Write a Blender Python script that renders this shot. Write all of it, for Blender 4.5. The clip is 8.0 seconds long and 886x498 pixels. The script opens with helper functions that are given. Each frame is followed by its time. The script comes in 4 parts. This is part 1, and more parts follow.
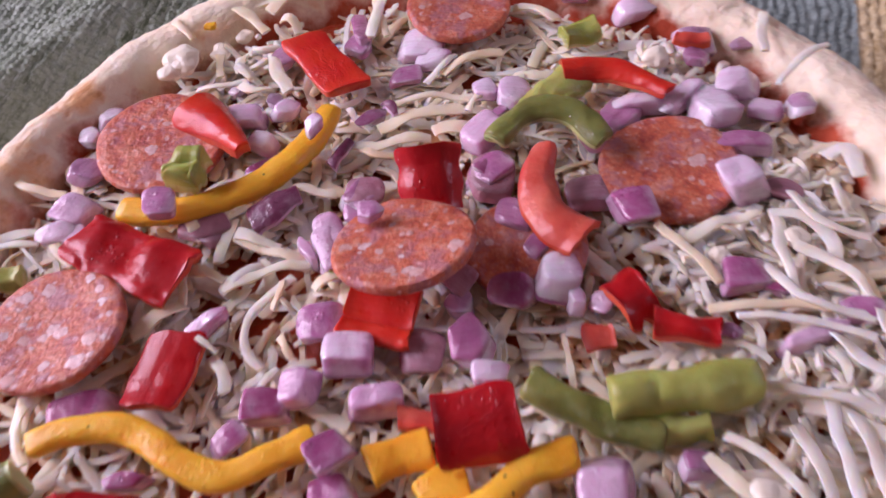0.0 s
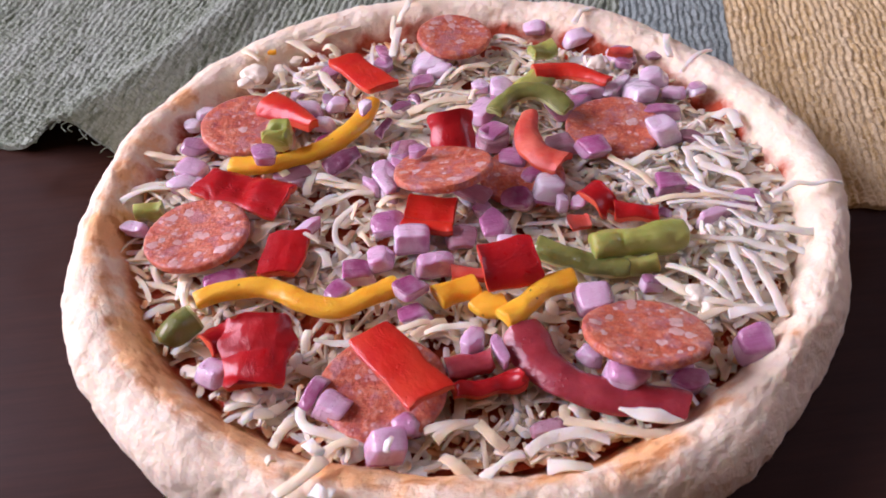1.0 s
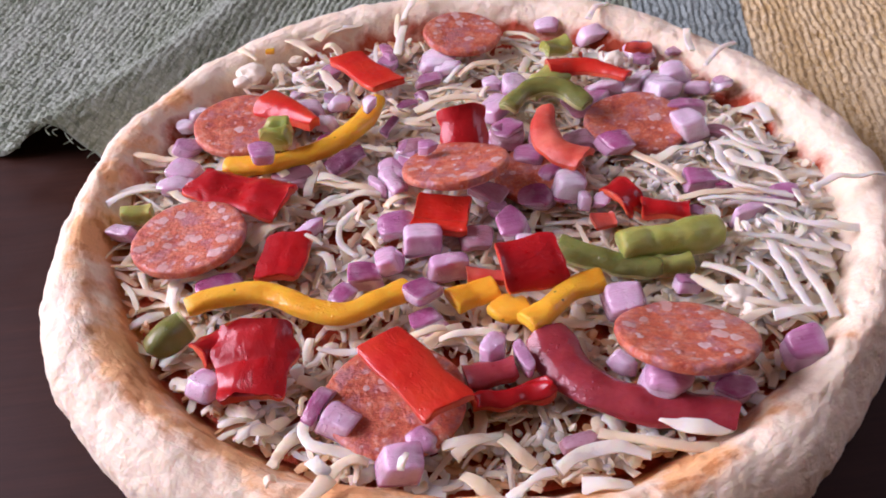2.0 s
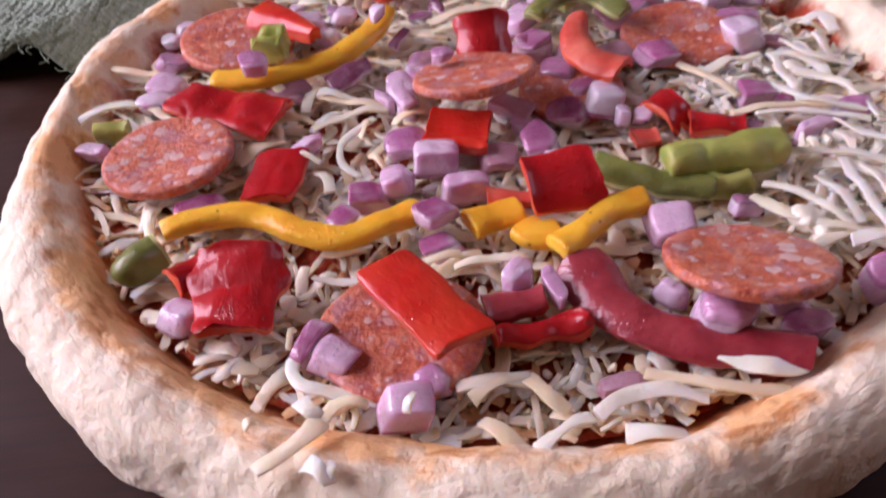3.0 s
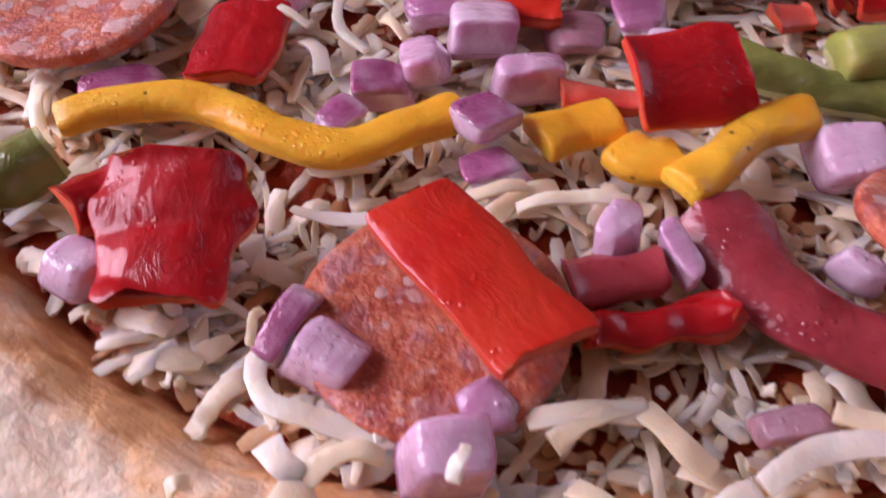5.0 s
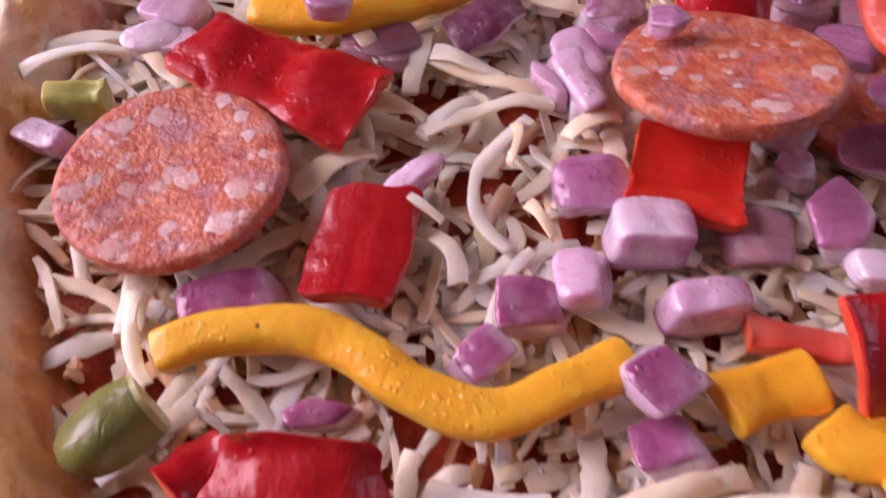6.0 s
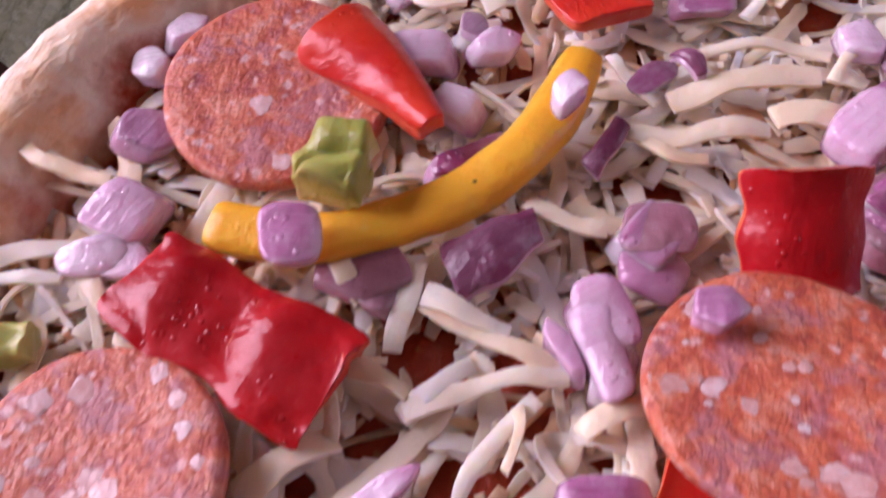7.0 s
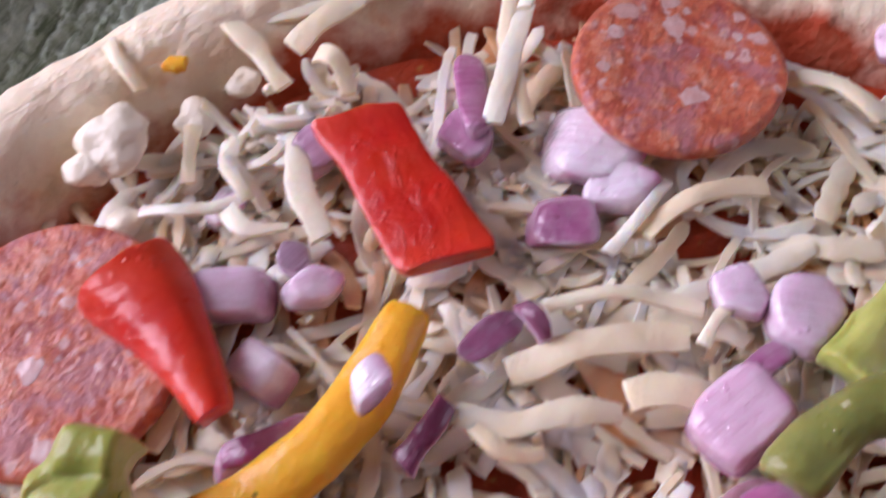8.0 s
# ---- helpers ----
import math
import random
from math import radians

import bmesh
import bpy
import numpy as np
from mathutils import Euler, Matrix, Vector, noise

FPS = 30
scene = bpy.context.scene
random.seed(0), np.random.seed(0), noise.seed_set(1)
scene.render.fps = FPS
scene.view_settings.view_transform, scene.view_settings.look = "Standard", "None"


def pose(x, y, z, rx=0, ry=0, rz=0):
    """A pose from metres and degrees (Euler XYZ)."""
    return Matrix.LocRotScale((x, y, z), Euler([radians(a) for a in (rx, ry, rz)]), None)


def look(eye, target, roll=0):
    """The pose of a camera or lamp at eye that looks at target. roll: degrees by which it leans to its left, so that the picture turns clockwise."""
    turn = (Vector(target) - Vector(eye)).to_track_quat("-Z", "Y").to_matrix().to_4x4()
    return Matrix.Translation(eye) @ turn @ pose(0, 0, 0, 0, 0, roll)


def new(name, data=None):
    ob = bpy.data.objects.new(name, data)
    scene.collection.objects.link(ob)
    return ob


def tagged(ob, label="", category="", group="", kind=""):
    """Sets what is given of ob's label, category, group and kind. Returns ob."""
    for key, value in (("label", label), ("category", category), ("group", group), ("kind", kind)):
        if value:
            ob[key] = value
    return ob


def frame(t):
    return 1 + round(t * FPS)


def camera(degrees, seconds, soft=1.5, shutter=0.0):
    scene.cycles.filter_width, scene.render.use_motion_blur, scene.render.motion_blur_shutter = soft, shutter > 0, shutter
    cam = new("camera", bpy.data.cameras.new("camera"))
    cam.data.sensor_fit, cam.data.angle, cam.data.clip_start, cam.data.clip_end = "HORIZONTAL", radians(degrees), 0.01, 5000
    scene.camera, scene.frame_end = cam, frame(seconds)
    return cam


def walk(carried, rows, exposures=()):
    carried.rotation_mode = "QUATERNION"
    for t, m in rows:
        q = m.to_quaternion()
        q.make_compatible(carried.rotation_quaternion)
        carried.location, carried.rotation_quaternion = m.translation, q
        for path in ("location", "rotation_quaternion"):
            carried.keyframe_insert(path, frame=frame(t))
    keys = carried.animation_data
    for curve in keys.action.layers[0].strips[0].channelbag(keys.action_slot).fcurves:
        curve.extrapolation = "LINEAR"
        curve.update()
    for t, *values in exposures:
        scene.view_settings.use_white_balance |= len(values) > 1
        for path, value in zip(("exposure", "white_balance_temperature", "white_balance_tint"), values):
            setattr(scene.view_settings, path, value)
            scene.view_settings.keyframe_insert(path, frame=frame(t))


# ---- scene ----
cam = camera(56.0, 8.0, soft=1.8, shutter=0.4)
PATH = [
    (0, (0.01496, -0.13398, 0.20110), (-0.03490, 0.48089, -0.58595), -7.862),
    (0.5, (-0.00799, -0.19622, 0.21962), (0.03104, 0.47701, -0.51878), -2.777),
    (1, (-0.02662, -0.24438, 0.23151), (0.03111, 0.46919, -0.46669), -3.142),
    (1.2, (-0.02830, -0.25071, 0.23127), (0.03496, 0.47344, -0.45546), -3.092),
    (2.5, (-0.03256, -0.22099, 0.18814), (0.02870, 0.51801, -0.48277), -3.709),
    (3, (-0.03070, -0.21678, 0.17286), (0.00982, 0.50187, -0.52133), -4.416),
    (3.5, (-0.02728, -0.19749, 0.15025), (-0.01840, 0.45517, -0.60735), -6.371),
    (4, (-0.03305, -0.17361, 0.13301), (-0.02282, 0.44376, -0.65360), -5.572),
    (4.2, (-0.03346, -0.17116, 0.12937), (-0.02603, 0.43977, -0.66228), -5.425),
    (5.3, (-0.04910, -0.14170, 0.12673), (0.02154, 0.45776, -0.67055), 2.383),
    (5.5, (-0.05469, -0.12970, 0.12882), (0.00591, 0.45979, -0.67668), 2.300),
    (6, (-0.05465, -0.10138, 0.13626), (-0.04117, 0.44212, -0.70305), -0.024),
    (6.5, (-0.04923, -0.07220, 0.13521), (-0.07664, 0.44121, -0.72250), -3.029),
    (7, (-0.04227, -0.03998, 0.13920), (-0.11196, 0.43643, -0.73726), -5.954),
    (7.5, (-0.02968, -0.01422, 0.13785), (-0.11581, 0.44929, -0.74404), -7.917),
    (8, (-0.01329, 0.01026, 0.13851), (-0.10286, 0.47861, -0.74049), -8.454),
]
walk(cam, [(t, look(eye, target, roll)) for t, eye, target, roll in PATH], [(0, -0.63, 6000, 48), (0.5, -0.38, 6000, 42), (2.5, -0.44, 6000, 41), (3.5, -0.58, 6000, 43), (4, -0.63, 6000, 43), (5.5, -0.59, 6400, 53), (6, -0.57, 6500, 55), (6.5, -0.60, 6260, 57), (7.5, -0.57, 6130, 47), (8, -0.63, 5900, 36)])

# ---- world and light ----
world = bpy.data.worlds.new("world")
scene.world = world
world.use_nodes = True
sky = world.node_tree.nodes.new("ShaderNodeTexSky")
sky.sky_type, sky.sun_disc = "NISHITA", False
sky.sun_elevation, sky.sun_rotation = radians(40), radians(250)
world.node_tree.links.new(sky.outputs[0], world.node_tree.nodes["Background"].inputs[0])
world.node_tree.nodes["Background"].inputs[1].default_value = 0.05


def window_light(name, where, target, width, height, watts, colour):
    lamp = bpy.data.lights.new(name, "AREA")
    lamp.shape, lamp.size, lamp.size_y, lamp.energy, lamp.color = "RECTANGLE", width, height, watts, colour
    ob = new(name, lamp)
    ob.matrix_world = look(where, target)
    return tagged(ob, "daylight lamp in an unseen window opening", "light", kind="structure")


window_light("window_daylight", (-1.27, 0.32, 0.72), (0.1, 0.0, 0.05), 1.2, 1.0, 52, (0.98, 0.975, 0.97))
# Weak cool fill added from the right, set in an assumed second window.
window_light("right_fill_daylight", (1.66, 0.35, 1.05), (0, 0.2, 0.3), 0.9, 1.1, 9.0, (0.88, 0.92, 1.0))


# ---- materials ----
class Nodes:
    """A small node-graph helper round one Principled material."""

    def __init__(self, name, rough=0.5, coat=0.0, sss=0.0, radius=(1, 0.4, 0.3), scale=0.002):
        self.m = bpy.data.materials.new(name)
        self.m.use_nodes = True
        self.t = self.m.node_tree
        self.b = self.t.nodes["Principled BSDF"]
        self.b.inputs["Roughness"].default_value = rough
        self.b.inputs["Coat Weight"].default_value = coat
        self.b.inputs["Coat Roughness"].default_value = 0.12
        self.b.inputs["Subsurface Weight"].default_value = sss
        self.b.inputs["Subsurface Radius"].default_value = radius
        self.b.inputs["Subsurface Scale"].default_value = scale
        self.coord = self.node("ShaderNodeTexCoord").outputs["Object"]

    def node(self, kind):
        return self.t.nodes.new(kind)

    def link(self, a, b):
        self.t.links.new(a, b)
        return b

    def noise(self, scale, detail=4, rough=0.55, vec=None, distort=0.0):
        n = self.node("ShaderNodeTexNoise")
        n.inputs["Scale"].default_value, n.inputs["Detail"].default_value = scale, detail
        n.inputs["Roughness"].default_value, n.inputs["Distortion"].default_value = rough, distort
        self.link(vec or self.coord, n.inputs["Vector"])
        return n.outputs["Fac"]

    def cells(self, scale, vec=None, feature="F1", out="Distance", random=1.0):
        n = self.node("ShaderNodeTexVoronoi")
        n.feature = feature
        n.inputs["Scale"].default_value, n.inputs["Randomness"].default_value = scale, random
        self.link(vec or self.coord, n.inputs["Vector"])
        return n.outputs[out]

    def stretch(self, x, y, z, vec=None):
        n = self.node("ShaderNodeMapping")
        n.inputs["Scale"].default_value = (x, y, z)
        self.link(vec or self.coord, n.inputs["Vector"])
        return n.outputs[0]

    def warp(self, amount, scale):
        n = self.node("ShaderNodeTexNoise")
        n.inputs["Scale"].default_value = scale
        self.link(self.coord, n.inputs["Vector"])
        sub, mul, add = (self.node("ShaderNodeVectorMath") for _ in range(3))
        sub.operation, mul.operation, add.operation = "SUBTRACT", "SCALE", "ADD"
        sub.inputs[1].default_value = (0.5, 0.5, 0.5)
        mul.inputs["Scale"].default_value = amount
        self.link(n.outputs["Color"], sub.inputs[0])
        self.link(sub.outputs[0], mul.inputs[0])
        self.link(mul.outputs[0], add.inputs[0])
        self.link(self.coord, add.inputs[1])
        return add.outputs[0]

    def ramp(self, fac, stops):
        n = self.node("ShaderNodeValToRGB")
        e = n.color_ramp.elements
        for k, (at, c) in enumerate(stops):
            el = e[k] if k < 2 else e.new(at)
            el.position, el.color = at, (*c, 1) if len(c) == 3 else c
        self.link(fac, n.inputs[0])
        return n.outputs[0]

    def grey(self, fac, lo, hi):
        return self.ramp(fac, [(lo, (0, 0, 0)), (hi, (1, 1, 1))])

    def fall(self, fac, lo, hi):
        return self.ramp(fac, [(lo, (1, 1, 1)), (hi, (0, 0, 0))])

    def mix(self, fac, a, b, mode="MIX"):
        n = self.node("ShaderNodeMix")
        n.data_type, n.blend_type = "RGBA", mode
        for v, sock in ((fac, n.inputs[0]), (a, n.inputs[6]), (b, n.inputs[7])):
            if isinstance(v, (int, float)):
                sock.default_value = v
            elif isinstance(v, tuple):
                sock.default_value = (*v, 1)
            else:
                self.link(v, sock)
        return n.outputs[2]

    def math(self, op, a, b=0.0):
        n = self.node("ShaderNodeMath")
        n.operation = op
        for v, sock in ((a, n.inputs[0]), (b, n.inputs[1])):
            if isinstance(v, (int, float)):
                sock.default_value = v
            else:
                self.link(v, sock)
        return n.outputs[0]

    def axis(self, which, vec=None):
        n = self.node("ShaderNodeSeparateXYZ")
        self.link(vec or self.coord, n.inputs[0])
        return n.outputs[which]

    def random(self, island=False):
        if island:
            return self.node("ShaderNodeNewGeometry").outputs["Random Per Island"]
        return self.node("ShaderNodeObjectInfo").outputs["Random"]

    def shifted(self):
        """Object coordinates, shifted for each object so that no two pieces share a pattern."""
        mul = self.node("ShaderNodeVectorMath")
        mul.operation = "MULTIPLY_ADD"
        mul.inputs[1].default_value = (1, 1, 1)
        comb = self.node("ShaderNodeCombineXYZ")
        for k in range(3):
            self.link(self.math("MULTIPLY", self.random(), (3.1, 7.7, 5.3)[k]), comb.inputs[k])
        self.link(self.coord, mul.inputs[0])
        self.link(comb.outputs[0], mul.inputs[2])
        self.coord = mul.outputs[0]
        return self

    def done(self, colour, bump=None, height=0.001, strength=0.6, rough=None):
        if isinstance(colour, tuple):
            self.b.inputs["Base Color"].default_value = (*colour, 1)
        else:
            self.link(colour, self.b.inputs["Base Color"])
        if bump is not None:
            n = self.node("ShaderNodeBump")
            n.inputs["Distance"].default_value, n.inputs["Strength"].default_value = height, strength
            self.link(bump, n.inputs["Height"])
            self.link(n.outputs[0], self.b.inputs["Normal"])
            self.link(n.outputs[0], self.b.inputs["Coat Normal"])
        if rough is not None:
            self.link(rough, self.b.inputs["Roughness"])
        return self.m


def make_crust():
    n = Nodes("floured_dough", rough=0.75, sss=0.25, radius=(1, 0.6, 0.35), scale=0.003)
    base = n.mix(n.noise(60, 5), (0.93, 0.75, 0.50), (0.95, 0.86, 0.68))
    base = n.mix(n.math("MULTIPLY", n.grey(n.noise(260, 4), 0.50, 0.72), 0.55), base, (0.84, 0.66, 0.46))
    flat = n.node("ShaderNodeVectorMath")
    flat.operation = "MULTIPLY"
    flat.inputs[1].default_value = (1, 1, 0)
    n.link(n.coord, flat.inputs[0])
    length = n.node("ShaderNodeVectorMath")
    length.operation = "LENGTH"
    n.link(flat.outputs[0], length.inputs[0])
    wob = n.math("ADD", length.outputs["Value"], n.math("MULTIPLY", n.math("SUBTRACT", n.noise(34, 6, 0.65), 0.5), 0.030))
    oil = n.ramp(wob, [(0.0, (1, 1, 1)), (0.1325, (1, 1, 1)), (0.1365, (0, 0, 0))])
    side = n.grey(n.math("ADD", n.noise(45, 5), n.math("MULTIPLY", n.math("ADD", n.axis(0), n.axis(1)), -1.2)), 0.56, 0.70)
    oil = n.math("MULTIPLY", oil, side)
    base = n.mix(n.math("MULTIPLY", oil, 0.9), base, (0.92, 0.48, 0.17))
    smear = n.math("ADD", length.outputs["Value"], n.math("MULTIPLY", n.math("SUBTRACT", n.noise(42, 6, 0.6), 0.5), 0.020))
    smear = n.math("ADD", smear, n.math("MULTIPLY", n.axis(1), -0.009))
    base = n.mix(n.ramp(smear, [(0.0, (1, 1, 1)), (0.1215, (1, 1, 1)), (0.1250, (0, 0, 0))]), base, (0.50, 0.07, 0.016))
    spots = n.fall(n.cells(85), 0.10, 0.22)
    spots = n.math("MULTIPLY", spots, n.grey(n.noise(30, 2), 0.56, 0.66))
    base = n.mix(n.math("MULTIPLY", spots, 0.8), base, (0.40, 0.17, 0.06))
    ring = n.node("ShaderNodeCombineXYZ")
    n.link(n.math("MULTIPLY", n.math("ARCTAN2", n.axis(1), n.axis(0)), 0.045), ring.inputs[0])
    n.link(length.outputs["Value"], ring.inputs[1])
    burnt = n.grey(n.noise(190, 4, 0.6, ring.outputs[0]), 0.52, 0.61)
    zone = n.ramp(wob, [(0.0, (1, 1, 1)), (0.1350, (1, 1, 1)), (0.1385, (0, 0, 0))])
    burnt = n.math("MULTIPLY", n.math("MULTIPLY", burnt, zone), side)
    base = n.mix(n.math("MULTIPLY", burnt, 0.85), base, (0.60, 0.23, 0.06))
    toast = n.math("MULTIPLY", n.grey(n.noise(55, 4, 0.7), 0.56, 0.74), 0.22)
    base = n.mix(toast, base, (0.86, 0.60, 0.36))
    ridge = n.math("ABSOLUTE", n.math("SUBTRACT", n.noise(120, 4, 0.6, n.warp(0.012, 70)), 0.5))
    bump = n.math("ADD", n.noise(75, 5, 0.5, n.warp(0.01, 60)), n.math("MULTIPLY", n.grey(ridge, 0.0, 0.10), 0.05))
    bump = n.math("ADD", bump, n.math("MULTIPLY", n.grey(n.noise(420, 5, 0.65), 0.40, 0.8), 0.14))
    flake = n.cells(260, n.warp(0.006, 120), "SMOOTH_F1")
    bump = n.math("ADD", bump, n.math("MULTIPLY", flake, 0.10))
    crumpled = n.math("ABSOLUTE", n.math("SUBTRACT", n.noise(230, 3, 0.5, ring.outputs[0]), 0.5))
    bump = n.math("ADD", bump, n.math("MULTIPLY", n.grey(crumpled, 0.0, 0.08), 0.06))
    return n.done(base, bump, 0.0028, 0.70)


def make_sauce():
    n = Nodes("tomato_sauce", rough=0.32, coat=0.3)
    c = n.mix(n.noise(160, 5), (0.44, 0.030, 0.009), (0.64, 0.10, 0.024))
    c = n.mix(n.grey(n.noise(420, 3), 0.62, 0.75), c, (0.55, 0.22, 0.06))
    return n.done(c, n.noise(320, 5), 0.002, 0.8)


def make_cheese(island, dry_lit=False, warm_shade=False):
    n = Nodes("dry_lit_mozzarella" if dry_lit else "warm_shade_mozzarella" if warm_shade else "shredded_mozzarella", rough=0.40, sss=0.6, radius=(1, 0.62, 0.38), scale=0.0024)
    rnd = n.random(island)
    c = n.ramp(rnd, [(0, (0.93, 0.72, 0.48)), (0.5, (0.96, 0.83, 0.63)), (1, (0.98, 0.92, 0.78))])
    # Drier cheese; the white mix also paints in bright light on the right.
    if dry_lit:
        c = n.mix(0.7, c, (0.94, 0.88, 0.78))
    # Orange tint paints warm bounced light in the gaps, besides some sauce stain.
    if warm_shade:
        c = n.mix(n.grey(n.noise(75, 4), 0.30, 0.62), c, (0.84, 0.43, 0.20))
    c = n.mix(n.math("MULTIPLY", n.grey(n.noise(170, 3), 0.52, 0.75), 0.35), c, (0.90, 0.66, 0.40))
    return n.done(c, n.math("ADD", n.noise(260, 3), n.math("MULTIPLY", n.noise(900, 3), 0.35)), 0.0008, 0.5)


def make_pepper(name, dark, light, flesh=False):
    yellow, green, maroon = name.startswith("yellow"), "green" in name, name.startswith("maroon")
    n = Nodes(name, rough=0.50 if flesh else 0.42, coat=0.40 if flesh else 0.9 if maroon else 0.55, sss=0.6 if yellow or green else 0.35, radius=(1, 0.5 if yellow else 0.35, 0.12), scale=0.0028 if yellow or green else 0.0018).shifted()
    n.b.inputs["Specular IOR Level"].default_value = 0.20
    n.b.inputs["Coat Roughness"].default_value = 0.14 if flesh else 0.05
    c = n.mix(n.grey(n.noise(70, 4), 0.28, 0.72), dark, light)
    streak = n.noise(120, 3, 0.6, n.stretch(0.25, 2.0, 1))
    c = n.mix(n.math("MULTIPLY", n.grey(streak, 0.52, 0.75), 0.20), c, light)
    c = n.mix(n.math("MULTIPLY", n.fall(streak, 0.28, 0.45), 0.15), c, dark)
    pale = (0.98, 0.74, 0.26) if yellow else (0.56, 0.58, 0.26) if green else (0.80, 0.30, 0.20)
    c = n.mix(n.math("MULTIPLY", n.grey(n.noise(620, 5, 0.7), 0.58, 0.78), 0.35 if flesh else 0.10), c, pale)
    # crumpled ridges, gathered in patches, and a fine damp grain
    fold = n.math("ABSOLUTE", n.math("SUBTRACT", n.noise(150, 4, 0.6, n.stretch(0.8, 1.5, 1, n.warp(0.006, 110)), 0.6), 0.5))
    fold = n.math("MULTIPLY", n.fall(fold, 0.0, 0.06), n.grey(n.noise(60, 2), 0.50, 0.64))
    beads = n.math("MULTIPLY", n.fall(n.cells(640), 0.18, 0.32), n.grey(n.noise(110, 2), 0.54, 0.64))
    bump = n.math("ADD", n.noise(110, 3, 0.5, n.stretch(0.7, 1.6, 1)), n.math("MULTIPLY", n.noise(480, 4, 0.6), 0.40 if flesh or maroon or green else 0.20))
    bump = n.math("ADD", bump, n.math("MULTIPLY", fold, 0.04 if flesh else 0.12))
    bump = n.math("ADD", bump, n.math("MULTIPLY", beads, 0.22))
    if yellow:
        c = n.mix(n.math("MULTIPLY", n.fall(n.cells(170), 0.05, 0.09), n.grey(n.noise(70, 2), 0.52, 0.56)), c, (0.10, 0.07, 0.02))
    return n.done(c, bump, 0.0014, 0.55, n.grey(n.noise(380, 3, 0.6), 0.05, 1.75))


def make_onion(name, stops, wet, vein, shade, rim=None):
    """Wet onion: a tone of its own for each piece, watery patches, the fine parallel veins of the layer, and a rim stained by the skin."""
    n = Nodes(name, rough=0.26, coat=wet, sss=0.8, radius=(1, 0.7, 0.9), scale=0.0034)
    n.b.inputs["Coat Roughness"].default_value = 0.05
    n.b.inputs["Transmission Weight"].default_value = 0.07
    n.b.inputs["IOR"].default_value = 1.36
    share = n.t.nodes["Texture Coordinate"].outputs["Generated"]
    n.shifted()
    c = n.ramp(n.random(), stops)
    c = n.mix(n.math("MULTIPLY", n.grey(n.noise(105, 3), 0.42, 0.70), 0.55), c, shade)
    c = n.mix(n.math("MULTIPLY", n.grey(n.noise(240, 4, 0.6), 0.52, 0.74), 0.18), c, (0.88, 0.80, 0.88))
    lines = n.noise(560, 2, 0.5, n.stretch(0.12, 2.0, 0.5))
    c = n.mix(n.math("MULTIPLY", n.grey(lines, 0.48, 0.70), 0.25), c, vein)
    if rim:
        ragged = n.math("MULTIPLY", n.math("SUBTRACT", n.noise(170, 4), 0.5), 0.55)
        c = n.mix(n.math("MULTIPLY", n.grey(n.math("ADD", n.axis(0, share), ragged), 0.74, 1.05), 0.75), c, rim)
        out = n.math("MULTIPLY", n.math("ABSOLUTE", n.math("SUBTRACT", n.axis(1, share), 0.5)), 2.0)
        c = n.mix(n.math("MULTIPLY", n.grey(n.math("ADD", out, ragged), 0.86, 1.10), 0.55), c, rim)
    drops = n.fall(n.cells(520), 0.16, 0.30)
    drops = n.math("MULTIPLY", drops, n.grey(n.noise(120, 2), 0.50, 0.62))
    bump = n.math("ADD", n.noise(230, 4, 0.6), n.math("ADD", n.math("MULTIPLY", lines, 0.25), n.math("MULTIPLY", drops, 0.35)))
    return n.done(c, bump, 0.0012, 0.7)


def make_meat():
    n = Nodes("cured_pepperoni", rough=0.36, coat=0.35, sss=0.35, radius=(1, 0.45, 0.3), scale=0.0012).shifted()
    n.b.inputs["Coat Roughness"].default_value = 0.16
    w = n.warp(0.0030, 330)
    c = n.ramp(n.noise(210, 5, 0.62, w), [(0.30, (0.36, 0.055, 0.045)), (0.43, (0.56, 0.115, 0.055)), (0.53, (0.66, 0.165, 0.070)), (0.64, (0.72, 0.31, 0.21)), (0.74, (0.66, 0.34, 0.32))])
    mauve = n.grey(n.noise(170, 3, 0.6, w), 0.50, 0.63)
    c = n.mix(n.math("MULTIPLY", mauve, 0.85), c, (0.50, 0.20, 0.21))
    lumps = n.math("ADD", n.cells(300, w), n.math("MULTIPLY", n.noise(95, 2), 0.75))
    c = n.mix(n.math("MULTIPLY", n.fall(lumps, 0.48, 0.62), 0.75), c, (0.76, 0.52, 0.48))
    c = n.mix(n.math("MULTIPLY", n.grey(n.noise(950, 3, 0.6), 0.56, 0.70), 0.50), c, (0.84, 0.42, 0.22))
    c = n.mix(n.math("MULTIPLY", n.fall(n.noise(760, 3, 0.6), 0.30, 0.44), 0.50), c, (0.34, 0.05, 0.045))
    return n.done(c, n.math("ADD", n.noise(640, 4, 0.65), n.math("MULTIPLY", n.noise(210, 3), 1.2)), 0.0010, 0.75, n.grey(n.noise(300, 3), -0.05, 1.75))


def make_fat():
    n = Nodes("white_fat", rough=0.33, coat=0.4, sss=0.7, radius=(1, 0.75, 0.7), scale=0.0012).shifted()
    c = n.mix(n.grey(n.noise(520, 4), 0.35, 0.65), (0.70, 0.42, 0.38), (0.80, 0.64, 0.62))
    return n.done(n.mix(n.math("MULTIPLY", n.random(), 0.7), c, (0.68, 0.34, 0.27)), n.noise(600, 4), 0.0006)


MAT_TURN, MAT_EDGE = -15.5, Vector((-0.177, 0.083, 0))


